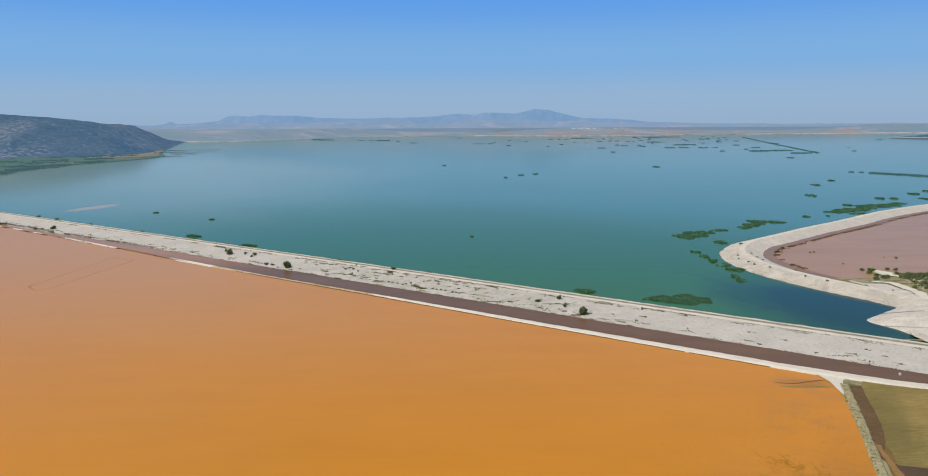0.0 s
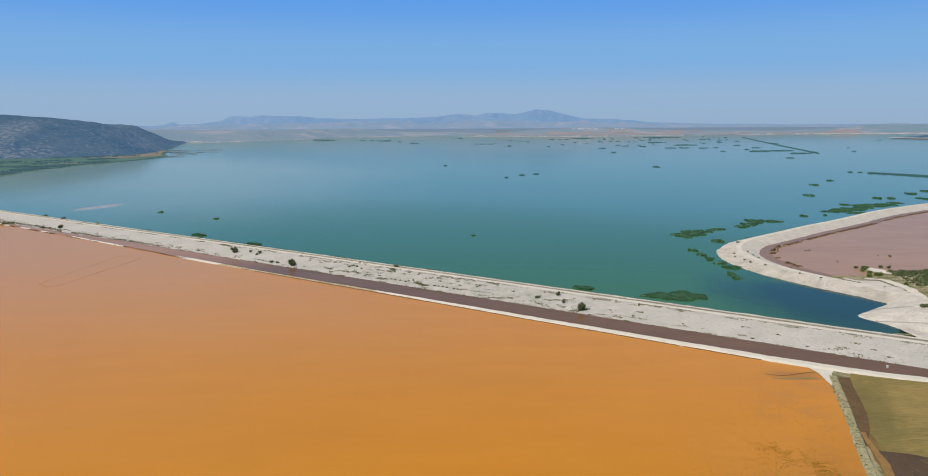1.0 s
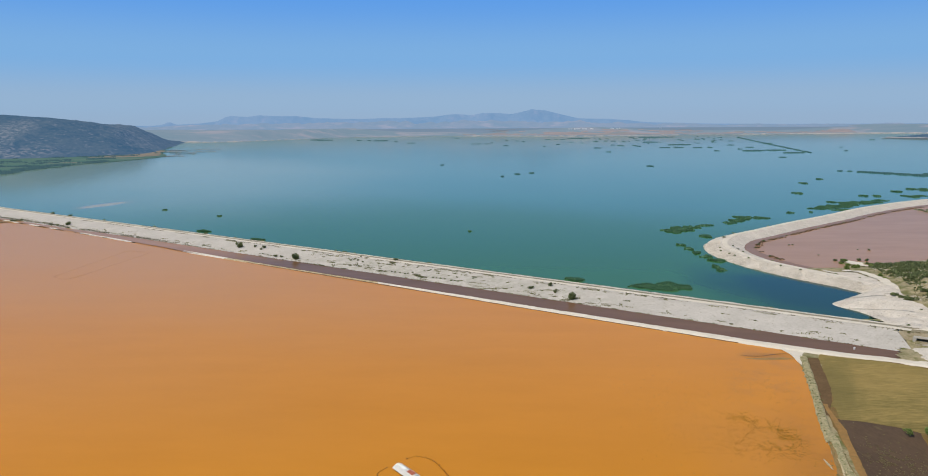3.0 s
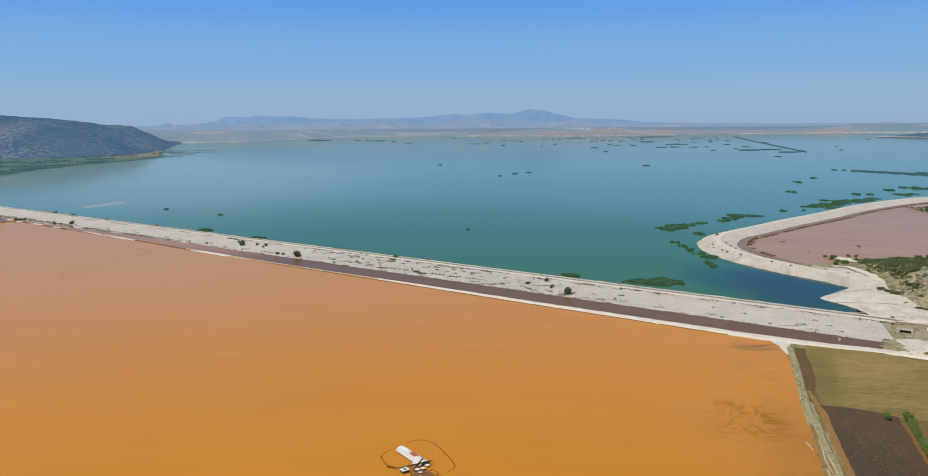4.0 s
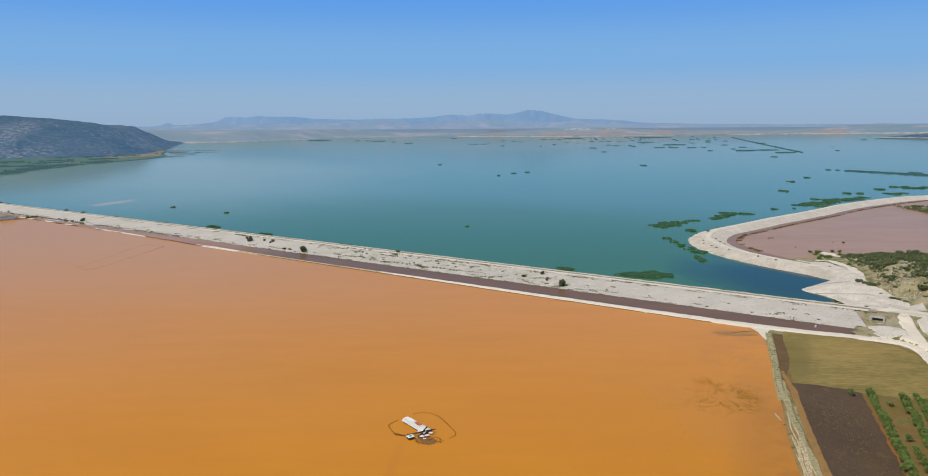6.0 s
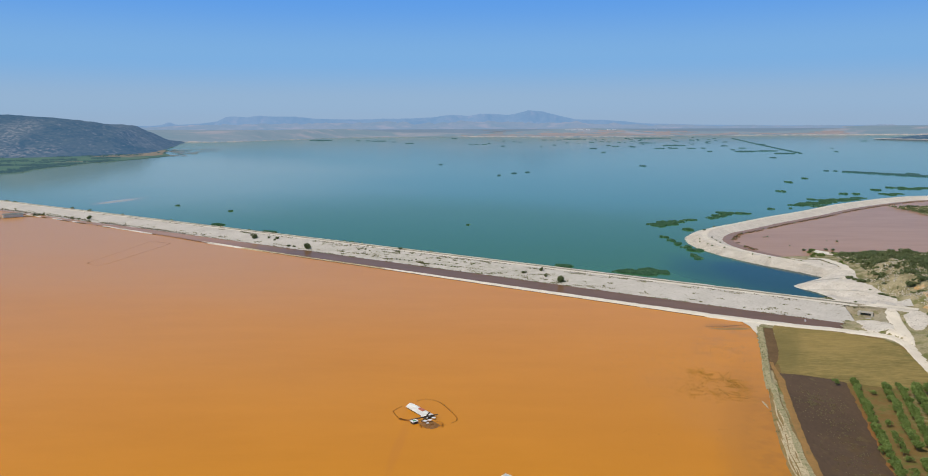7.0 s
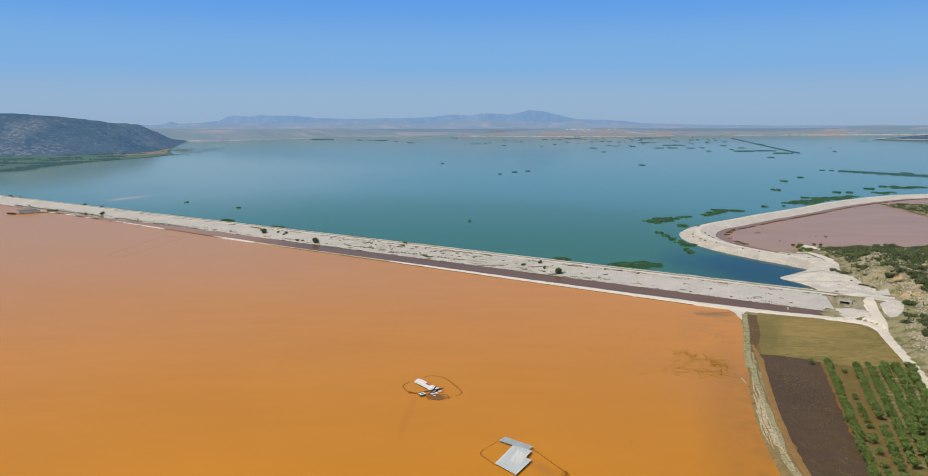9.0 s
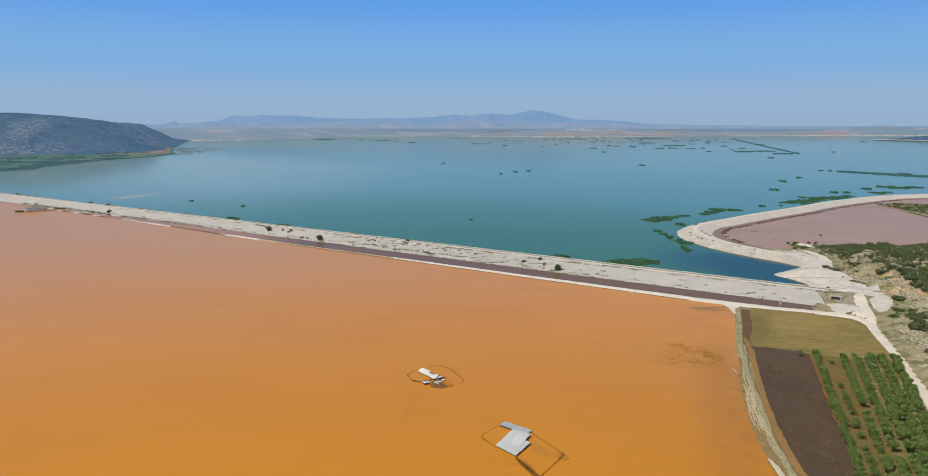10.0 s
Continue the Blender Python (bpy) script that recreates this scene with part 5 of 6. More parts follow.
tagged(new("embankment_weeds", tufts("embankment_weeds", pts, 0.32, 0.3, M_WEED)), "low dark weeds on the gravel slope", "weeds", kind="stuff")
pts = []
for i in range(26, len(POLDER) - 20):
    for _ in range(10):
        o = 22.6 + rng.normal() * 0.7
        if noise2(i * 4.0, 3.0, 14.0, 1.1) > -0.15:
            pts.append((POLDER[i][0] + side[i][0] * o + rng.uniform(-2, 2), POLDER[i][1] + side[i][1] * o + rng.uniform(-2, 2) * 0.3, POND_Z))
M_DRYREED = shade("drowned_dry_weeds", (0.13, 0.09, 0.05), (0.18, 0.13, 0.075), 4, 0.5, 0.9)
tagged(new("pond_weeds", tufts("pond_weeds", pts, 0.6, 0.6, M_DRYREED)), "line of drowned brown weeds in the pond", "weeds", kind="stuff")
# drowned crop tops in the flood near the track
pts = []
for cx, cy, sx, sy, n in ((92, 171, 2.3, 3.6, 520), (87, 177, 5.1, 4.2, 420), (84, 184, 3.1, 3.1, 300), (79, 164, 4.0, 4.4, 520), (88, 162, 2.8, 3.2, 360), (66, 175, 6.8, 10.6, 210), (82, 198, 11.2, 13.0, 270), (63, 203, 5.8, 10.8, 70), (103, 213, 5.9, 8.1, 160), (106, 202, 2.3, 10.7, 60), (94, 157, 3.1, 4.2, 40)):
    for _ in range(n * 2):
        x, y = cx + rng.normal() * sx, cy + rng.normal() * sy
        if x < np.interp(y, WEST[::-1, 1], WEST[::-1, 0]) - 3 and noise2(x, y, 3.0, 8.0) + 0.6 * noise2(x, y, 9.0, 3.0) + rng.normal() * 0.35 > 0.06:
            pts.append((x, y, 0.0))
for _ in range(900):
    x, y = rng.uniform(45, 100), rng.uniform(95, 225)
    if x < np.interp(y, WEST[::-1, 1], WEST[::-1, 0]) - 3 and noise2(x, y, 5.0, 4.0) > 0.12:
        pts.append((x, y, 0.0))
M_DROWNED = shade("drowned_crop", (0.35, 0.21, 0.034), (0.25, 0.175, 0.040), 4, 0.6, 0.8)
tagged(new("drowned_crop", tufts("drowned_crop", pts, 0.10, 0.26, M_DROWNED)), "olive plant tops just breaking the muddy water", "crop", kind="stuff")
# weeds in the wet field and on the track's banks
pts = []
for cx, cy, sx, sy, n in ((113.4, 153, 3.2, 5, 420), (111, 127, 4, 10, 260), (104, 100, 3.5, 9, 220), (97, 79, 1.6, 4, 160), (108, 116, 7, 28, 420), (116, 148, 7, 12, 200)):
    for x, y in zip(rng.normal(cx, sx, n), rng.normal(cy, sy, n)):
        if np.interp(y, [30, 76, 105, 138, 183], [81, 86.5, 92.5, 100.5, 113]) < x < np.interp(y, [40, 80, 128, 170], [91, 98.5, 113, 127]) and noise2(x, y, 2.5, 4.0) > -0.05:
            pts.append((x, y, 0.3))
tagged(new("field_weeds", tufts("field_weeds", pts, 0.22, 0.30, M_STUBBLE)), "sparse weeds and stubble in the wet field", "weeds", kind="stuff")
pts = []
tn = normals2(TRACK)
for i in range(len(TRACK)):
    for _ in range(9):
        o = rng.choice([1.2, 0.2, -0.6]) * (1.0 if TRACK[i][1] > 166 else 2.0) + rng.normal() * 0.4
        if rng.random() < (0.45 if TRACK[i][1] > 170 else 0.05) + 0.6 * noise2(TRACK[i][0], TRACK[i][1], 12.0, 1.0):
            pts.append((TRACK[i][0] + tn[i][0] * o, TRACK[i][1] + tn[i][1] * o, 0.55))
tagged(new("bank_weeds", tufts("bank_weeds", pts, 0.3, 0.3, M_WEED)), "green weeds along the raised track", "weeds", kind="stuff")
# low scrub filling in between the shrubs
P3 = np.column_stack([rng.uniform(186, 345, 30000), rng.uniform(150, 432, 30000)])
e3 = np.interp(P3[:, 1], [130, 162, 190, 215, 240, 262, 290, 325, 350, 385, 415, 440], [156, 168, 178, 188, 203, 216, 212, 219, 233, 236, 246, 252])
z3 = land_rough(P3[:, 0], P3[:, 1])
n3 = 0.6 * noise_grid(P3[:, 0], P3[:, 1], 16.0, 4.4) + 0.8 * noise_grid(P3[:, 0], P3[:, 1], 4.0, 1.4) + np.clip((P3[:, 1] - 325) / 110, -0.12, 0.45)
n3 += np.clip((P3[:, 0] - e3 - 14) / 30, 0, 0.35) * (P3[:, 1] > 262)
k3 = (P3[:, 0] > e3) & (z3 > 0.9) & (n3 > 0.23)
tagged(new("low_scrub", tufts("low_scrub", np.column_stack([P3, z3])[k3], 0.9, 0.7, M_SHRUB)), "low dark scrub over the dry slope", "scrub", kind="stuff")
# dense dark scrub higher up
P4 = np.column_stack([rng.uniform(212, 350, 26000), rng.uniform(255, 430, 26000)])
e4 = np.interp(P4[:, 1], [255, 290, 325, 350, 385, 415, 430], [228, 224, 224, 238, 240, 250, 256])
z4 = land_rough(P4[:, 0], P4[:, 1])
n4 = noise_grid(P4[:, 0], P4[:, 1], 22.0, 6.4) + 0.6 * noise_grid(P4[:, 0], P4[:, 1], 6.0, 2.4) + np.clip((P4[:, 0] - e4) / 60, -0.2, 0.35)
k4 = (P4[:, 0] > e4) & (z4 > 0.9) & (n4 > 0.50) & (P4[:, 0] < 0.66 * (P4[:, 1] + 106) + 12)
tagged(new("dense_scrub", tufts("dense_scrub", np.column_stack([P4, z4])[k4], 1.7, 0.95, M_SHRUB)), "dense dark evergreen scrub on the slope", "scrub", kind="stuff")
# scrub grass on the slope
pts = []
for _ in range(5200):
    x, y = rng.uniform(160, 340), rng.uniform(120, 435)
    pts.append((x, y))
P2 = np.array(pts)
zz = land_rough(P2[:, 0], P2[:, 1])
ed = np.interp(P2[:, 1], [130, 162, 190, 215, 240, 262, 290, 325, 350, 385, 415, 440], [154, 165, 174, 184, 199, 213, 208, 216, 230, 233, 243, 249])
ok = (P2[:, 0] > ed) & (zz > 1.0) & (noise_grid(P2[:, 0], P2[:, 1], 16.0, 5.5) > -0.1)
tagged(new("slope_grass", tufts("slope_grass", np.column_stack([P2, zz])[ok], 0.5, 0.7, M_GRASSBANK)), "dry grass tufts on the rocky slope", "grass", kind="stuff")


# ---- stones ----
def rocks(name, pts, size, mat, seed):
    r = np.random.default_rng(seed)
    pts = np.asarray(pts, float)
    n = len(pts)
    octa = np.array([(1, 0, 0), (0, 1, 0), (-1, 0, 0), (0, -1, 0), (0, 0, 0.8), (0, 0, -0.8)])
    tri = np.array([(0, 1, 4), (1, 2, 4), (2, 3, 4), (3, 0, 4), (1, 0, 5), (2, 1, 5), (3, 2, 5), (0, 3, 5)])
    t = r.uniform(0, 2 * np.pi, n)
    s = size * r.uniform(0.5, 1.6, n)[:, None, None]
    v = octa[None] * (1 + r.normal(size=(n, 6, 3)) * 0.25) * s
    c, q = np.cos(t)[:, None], np.sin(t)[:, None]
    v = np.stack([v[..., 0] * c - v[..., 1] * q, v[..., 0] * q + v[..., 1] * c, v[..., 2]], -1) + pts[:, None]
    return fast_mesh(name, v.reshape(-1, 3), (tri[None] + np.arange(n)[:, None, None] * 6).reshape(-1, 3), mat)


pts = []
for _ in range(7000):
    i = rng.integers(0, 42)
    o = rng.uniform(-14.2, -3.5)
    f = rng.random()
    p = POLDER[i] * (1 - f) + POLDER[i + 1] * f
    pts.append((p[0] + side[i][0] * o, p[1] + side[i][1] * o, float(np.interp(o, [-13.2, -3.3], [0.5, 3.8]))))
tagged(new("embankment_rubble", rocks("embankment_rubble", pts, 0.34, M_RIPRAP, 5)), "loose pale limestone rubble on the embankment face", "rubble", kind="stuff")
pts = []
while len(pts) < 5200:
    x, y = rng.uniform(160, 225), rng.uniform(130, 262)
    if x > np.interp(y, [130, 150, 162, 190, 215, 240, 262], [153, 161, 166, 176, 187, 203, 214]) and noise2(x, y, 9.0, 6.6) > -0.15:
        pts.append((x, y, on_land(x, y)))
while len(pts) < 11000:
    x, y = rng.uniform(205, 330), rng.uniform(262, 425)
    if x > np.interp(y, [262, 290, 325, 350, 385, 415, 430], [212, 208, 217, 231, 234, 244, 250]) and x < 0.63 * (y + 106) + 8 and noise2(x, y, 12.0, 8.6) > -0.04:
        pts.append((x, y, on_land(x, y)))
tagged(new("slope_stones", rocks("slope_stones", pts, 0.36, M_ROCK, 6)), "scattered pale limestone boulders on the slope", "stones", kind="stuff")
cover("earth_cut", [(219, 283), (226, 288), (232, 281), (230, 268), (227, 255), (219.4, 242), (211, 246), (208, 256), (214, 268)], 0.3, M_ORANGE, "patchy orange earth exposed in a cut slope", "earth", 3.0, -0.02, 9.0)
flat_over("pond_pad", [(239, 422), (246, 418), (248, 430), (244, 438), (239, 434)], 1.5, M_ROAD, "round pad of white gravel by the pond", "gravel pad", 0.5, 32)
cover("apron_gravel", [(174.2, 250.5), (179, 252), (183.5, 251), (185, 247), (186, 241), (182.5, 234), (174.8, 233), (171, 233.6), (171.8, 240)], 0.3, M_RIPRAP, "white gravel apron below the culvert", "gravel pad", 1.4, None, 12.0)
cover("apron_earth", [(184.5, 257), (190.5, 260), (190, 250), (186.5, 240), (182.5, 234.5), (180, 236), (183.5, 245)], 0.26, M_STRIP, "mottled stony earth beside the ramp", "earth", 1.2, None, 13.0)
cover("bank_earth", [(177.5, 253.5), (181, 262), (185, 272), (190.5, 268), (188.5, 260), (186, 256.5)], 0.34, M_ENDBANK, "brown grassy slope at the embankment's end", "grass", 0.4, None, 14.0)
M_SHALLOW = shade("olive_shallow_mud", (0.27, 0.165, 0.05), (0.35, 0.20, 0.055), 3, 0.6, 0.7, 0.02, c3=(0.20, 0.14, 0.05), spots=0.4, spot_size=1.5)
flat_over("junction_pad", [(124, 255.5), (132, 249.5), (129.6, 246.5), (127.4, 240), (123.8, 233.8), (124.0, 239.5), (125.4, 246), (124.8, 250)], 0.24, M_ROAD, "white gravel where the raised track meets the road", "gravel pad", 0.3, 34)
streak("mud_spit", [(106.1, 246.6), (109.2, 245.3), (113.4, 245.3), (118.4, 247.2), (124.6, 248.5)], 0.26, M_DARKMUD, "thin spit of dark mud at the flood's edge", 35, 0.10)
streak("mud_shallow", [(106.5, 242.6), (112, 242.2), (117, 242.2), (124.6, 242)], 1.3, M_SHALLOW, "olive mud just under the flood's edge", 36, 0.045)
# land in the pond's far corner
flat_over("pond_land", [(458, 708), (454, 680), (440, 630), (436, 598), (470, 560), (640, 540), (700, 760), (560, 752), (500, 722)], 1.4, M_HILL, "low scrubby land beside the pond", "ground", 1.5, 36)
pts = [(x, y, 1.4) for x, y in zip(rng.uniform(440, 660, 5000), rng.uniform(560, 735, 5000)) if y < 716 - 0.1 * (x - 458) and x > 446 and noise2(x, y, 14.0, 2.5) > -0.12]
tagged(new("pond_scrub", tufts("pond_scrub", pts, 1.2, 1.1, M_SHRUB)), "dense dark scrub on low land beside the pond", "scrub", kind="stuff")
for _ in range(40):
    x, y = rng.uniform(448, 640), rng.uniform(575, 735)
    if y < 712 - 0.1 * (x - 458):
        plant(scrub, x, y, 1.35, rng.uniform(0.8, 1.9), 0.8)

# trees and scrub of the western shore
pts = []
for line, w, n in (([(-1500, 1215), (-930, 1330), (-915, 1463), (-930, 1660), (-905, 1842)], 16, 420), ([(-1900, 1760), (-1250, 1760), (-960, 1960)], 14, 300), ([(-2300, 2010), (-1300, 2000), (-1010, 2130)], 50, 300), ([(-1800, 1600), (-1000, 1750)], 120, 160),
                   ([(-1250, 1560), (-960, 1600)], 12, 90), ([(-2000, 1480), (-1250, 1440), (-980, 1500)], 14, 200), ([(-1150, 2480), (-980, 2330)], 16, 60)):
    p = lerp_path(line, 12.0)
    for _ in range(n):
        q = p[rng.integers(len(p))] + rng.normal(size=2) * w * 0.5
        if noise2(q[0], q[1], 70.0, 4.0) > -0.15:
            pts.append((q[0], q[1], LAKE_Z + 0.9 + float(lift(q[0], q[1]))))
far_tree_points = np.repeat(np.array(pts), 9, 0)
far_tree_points[:, :2] += rng.normal(size=(len(far_tree_points), 2)) * 5.0
tagged(new("shore_trees", tufts("shore_trees", far_tree_points, 3.0, 2.2, M_MARSHTREES)), "dark rows of trees along the far western shore", "trees", kind="stuff")

# ---- sheds, fences, culvert ----
def box_bm(bm, corners, z0, z1):
    """A prism over a plan polygon."""
    lo = [bm.verts.new((x, y, z0)) for x, y in corners]
    hi = [bm.verts.new((x, y, z1)) for x, y in corners]
    n = len(corners)
    bm.faces.new(hi)
    bm.faces.new(lo[::-1])
    for i in range(n):
        bm.faces.new((lo[i], lo[(i + 1) % n], hi[(i + 1) % n], hi[i]))
    bmesh.ops.recalc_face_normals(bm, faces=bm.faces)
    return bm


def quad_at(q, s, t):
    q = [np.array(p, float) for p in q]
    return (q[0] * (1 - s) + q[1] * s) * (1 - t) + (q[3] * (1 - s) + q[2] * s) * t


def sheet_roof(parent, q, n, z, slope, mat, name="roof_sheet"):
    """Corrugated roof sheets side by side over the quad q (from its first edge to its opposite one), on a timber frame."""
    frame_part = part("roof_frame", box_bm(bmesh.new(), inset(q, 0.05), z - 0.1, z - 0.02), M_DARKWOOD, parent, "dark timber roof frame")
    for k in range(n):
        s0, s1 = k / n - 0.006, (k + 1) / n + 0.006
        pts = [quad_at(q, s0, -0.01), quad_at(q, s1, -0.01), quad_at(q, s1, 1.01), quad_at(q, s0, 1.01)]
        h = 0.03 * (k % 2)
        bm = bmesh.new()
        rows = []
        m = 6
        for t in (0.0, 1.0):
            row = []
            for j in range(m + 1):
                a = pts[0] * (1 - t) + pts[3] * t
                b = pts[1] * (1 - t) + pts[2] * t
                p = a + (b - a) * j / m
                row.append(bm.verts.new((p[0], p[1], z + h + slope * t + 0.05 * (j % 2))))
            rows.append(row)
        for j in range(m):
            bm.faces.new((rows[0][j], rows[0][j + 1], rows[1][j + 1], rows[1][j]))
        r = bmesh.ops.solidify(bm, geom=bm.faces[:], thickness=0.04)
        part(name, bm, mat, frame_part)


def arched_roof(parent, q, n, z, rise, mat):
    """Sheets bent over a low vault, side by side, on a timber frame."""
    frame_part = part("roof_frame", box_bm(bmesh.new(), inset(q, 0.06), z - 0.08, z - 0.01), M_DARKWOOD, parent, "dark timber roof frame")
    for k in range(n):
        s0, s1 = k / n - 0.004, (k + 1) / n + 0.004
        bm = bmesh.new()
        rows = []
        for t in np.linspace(-0.02, 1.02, 9):
            h = z + rise * math.sin(math.pi * min(max(t, 0), 1)) ** 0.8 + 0.03 * (k % 2)
            rows.append([bm.verts.new((*quad_at(q, s0 + (s1 - s0) * j / 4, t), h + 0.03 * (j % 2))) for j in range(5)])
        for a, b in zip(rows, rows[1:]):
            for j in range(4):
                bm.faces.new((a[j], a[j + 1], b[j + 1], b[j]))
        bmesh.ops.solidify(bm, geom=bm.faces[:], thickness=0.03)
        part("roof_sheet", bm, mat, frame_part)


def inset(q, d):
    c = np.mean(np.array(q, float), 0)
    return [tuple(c + (np.array(p) - c) * (1 - d)) for p in q]


def twig_fence(pts, label, gaps=(), height=0.4, seed=1):
    """Posts and dead brush along a line that stands in the flood."""
    r = np.random.default_rng(seed)
    base = tagged(new("brush_fence"), label, "fence", "drowned fences")
    line = lerp_path(pts, 0.5)
    seg = []
    for i, p in enumerate(line):
        f = i / len(line)
        if any(a < f < b for a, b in gaps):
            continue
        for _ in range(6):
            if r.random() < 0.75:
                seg.append((p[0] + r.normal() * 0.10, p[1] + r.normal() * 0.16, 0.0))
        if i % 6 == 0:
            bm = bmesh.new()
            limb(bm, (p[0], p[1], -0.8), (p[0] + r.normal() * 0.05, p[1] + r.normal() * 0.05, height * r.uniform(0.8, 1.3)), 0.05, 0.04)
            part("post", bm, M_POST, base)
    ob = tagged(new("brush", tufts("brush", seg, height * 0.3, 0.2, M_DEADBRUSH)), kind="stuff")
    ob.parent = base
    return base


# large shed standing to its eaves in the flood
shed = tagged(new("large_shed"), "grey sheet-roofed farm shed standing in muddy flood water", "shed")
Q1 = [(6.5, 88.2), (11.6, 81.7), (16.2, 89.7), (10.0, 95.0)]
Q2 = [(9.9, 94.9), (14.5, 91.2), (16.8, 95.0), (11.8, 98.6)]
Q3 = [(8.0, 102.5), (15.7, 95.9), (17.3, 98.3), (10.0, 104.7)]
for q in (Q1, Q2, Q3):
    bm = box_bm(bmesh.new(), inset(q, 0.08), -2.0, 0.42)
    part("wall", bm, M_WALL, shed)
sheet_roof(shed, Q1, 8, 0.48, 0.2, M_SHEET)
sheet_roof(shed, Q2, 6, 0.70, 0.06, M_SHEET)
sheet_roof(shed, Q3, 9, 0.48, 0.12, M_OLDSHEET)
QT = [(10.4, 89.0), (13.1, 86.6), (15.6, 92.6), (12.9, 95.4)]
bm = bmesh.new()
n = 8
vv = [[bm.verts.new((*quad_at(QT, i / n, j / n), 0.86 + 0.05 * math.sin(i * 1.7 + j * 0.9))) for i in range(n + 1)] for j in range(n + 1)]
for j in range(n):
    for i in range(n):
        bm.faces.new((vv[j][i], vv[j][i + 1], vv[j + 1][i + 1], vv[j + 1][i]))
bmesh.ops.solidify(bm, geom=bm.faces[:], thickness=0.03)
part("tarpaulin", bm, M_TARP, shed, "white tarpaulin over the roof sheets")
bm = bmesh.new()
limb(bm, (11.5, 82.4, -1), (11.5, 82.4, 0.46), 0.12, 0.12)
part("corner_post", bm, M_WHITE, shed, "white corner post")
twig_fence([(8.3, 103.6), (5.6, 100.0), (4.2, 98.2), (2.8, 95.0), (4.4, 91.6), (6.6, 88.0)], "line of posts and dead brush round the large shed", ((0.28, 0.36),), seed=2)
twig_fence([(17.2, 98.0), (20.8, 91.0), (24.8, 83.4)], "line of posts and dead brush round the large shed", seed=3)
twig_fence([(24.8, 83.4), (22.5, 79.2), (19.6, 74.6), (17.4, 71.0)], "line of posts and dead brush round the large shed", seed=4, height=0.6)
pts = []
for _ in range(700):
    f = rng.random()
    x, y = 11.9 + 4.9 * f + rng.normal() * 0.35 * (0.5 + f), 81.2 - 11.5 * f + rng.normal() * 0.35 * (0.5 + f)
    pts.append((x, y, 0.0))
for _ in range(24):
    pts.append((7.3 + rng.normal() * 2.6, 78.4 + rng.normal() * 2.2, 0.0))
for _ in range(90):
    pts.append((24.2 + rng.normal() * 0.9, 82.0 + rng.normal() * 1.5, 0.0))
tagged(new("floating_debris", tufts("floating_debris", pts, 0.12, 0.32, M_DEADBRUSH)), "brown reed debris drifting off the shed's corner", "debris", kind="stuff")

# small damaged hut
hut = tagged(new("small_hut"), "half-collapsed white-roofed hut in muddy flood water", "hut")
R1 = [(-19.2, 150.6), (-11.9, 140.8), (-9.4, 143.2), (-16.9, 153.0)]
part("wall", box_bm(bmesh.new(), inset(R1, 0.1), -2, 0.4), M_WALL, hut)
arched_roof(hut, R1, 8, 0.42, 0.75, M_TARP)
part("rusty_sheet", box_bm(bmesh.new(), [tuple(quad_at(R1, s, t)) for s, t in ((0.45, 0.34), (0.66, 0.34), (0.66, 0.7), (0.45, 0.7))], 1.10, 1.30), M_RED, hut, "rusty red roof patch")
part("grey_sheet", box_bm(bmesh.new(), [tuple(quad_at(R1, s, t)) for s, t in ((0.12, 0.36), (0.36, 0.36), (0.36, 0.64), (0.12, 0.64))], 1.10, 1.27), M_SHEET, hut)
R2 = [(-17.0, 138.6), (-16.0, 137.2), (-14.4, 138.3), (-15.3, 139.9)]
part("lean_to_wall", box_bm(bmesh.new(), inset(R2, 0.12), -2, 0.7), M_WALL, hut)
part("lean_to_roof", box_bm(bmesh.new(), R2, 0.7, 0.8), M_WHITE, hut, "white lean-to roof")
part("green_panel", box_bm(bmesh.new(), [(-16.3, 138.6), (-15.8, 137.9), (-15.0, 138.5), (-15.5, 139.2)], 0.81, 0.86), M_GREEN, hut, "green panel")
for k, (a, b, w) in enumerate((((-17.0, 139.2, 0.55), (-8.7, 142.7, 1.05), 0.2), ((-16.8, 139.9, 0.5), (-9.5, 142.2, 1.2), 0.14), ((-13.5, 138.6, 0.3), (-11.2, 143.8, 1.3), 0.2))):
    a, b = Vector(a), Vector(b)
    d = (b - a).normalized()
    nn = Vector((-d.y, d.x, 0)).normalized() * w
    bm = box_bm(bmesh.new(), [(*(a + nn).xy,), (*(b + nn).xy,), (*(b - nn).xy,), (*(a - nn).xy,)], 0, 0.14)
    for v in bm.verts:
        v.co.z += a.z + (b.z - a.z) * ((v.co.xy - a.xy).length / (b.xy - a.xy).length)
    part("beam", bm, M_DARKWOOD, hut, "dark fallen roof beam")
for x, y, s, z in ((-12.4, 139.0, 0.9, 0.5), (-11.0, 139.6, 0.8, 0.55), (-10.0, 141.2, 0.8, 0.6), (-13.4, 141.0, 0.7, 1.2), (-11.6, 137.6, 0.6, 0.4)):
    t = rng.uniform(0, 3)
    part("loose_board", box_bm(bmesh.new(), [(x + s * math.cos(t + k), y + s * math.sin(t + k) * 0.8) for k in np.arange(4) * math.pi / 2], z, z + 0.07), M_WHITE, hut, "loose white board")
pts = [(x, y, 0.05) for x, y in zip(rng.normal(-10.4, 1.9, 170), rng.normal(137.0, 1.3, 170)) if abs(x - -10.4) < 3.6 and abs(y - 137.0) < 2.6]
pts += [(-20.5 + 3.6 * f + rng.normal() * .25, 142 - 1.8 * f + rng.normal() * .4, 0.0) for f in rng.random(80)]
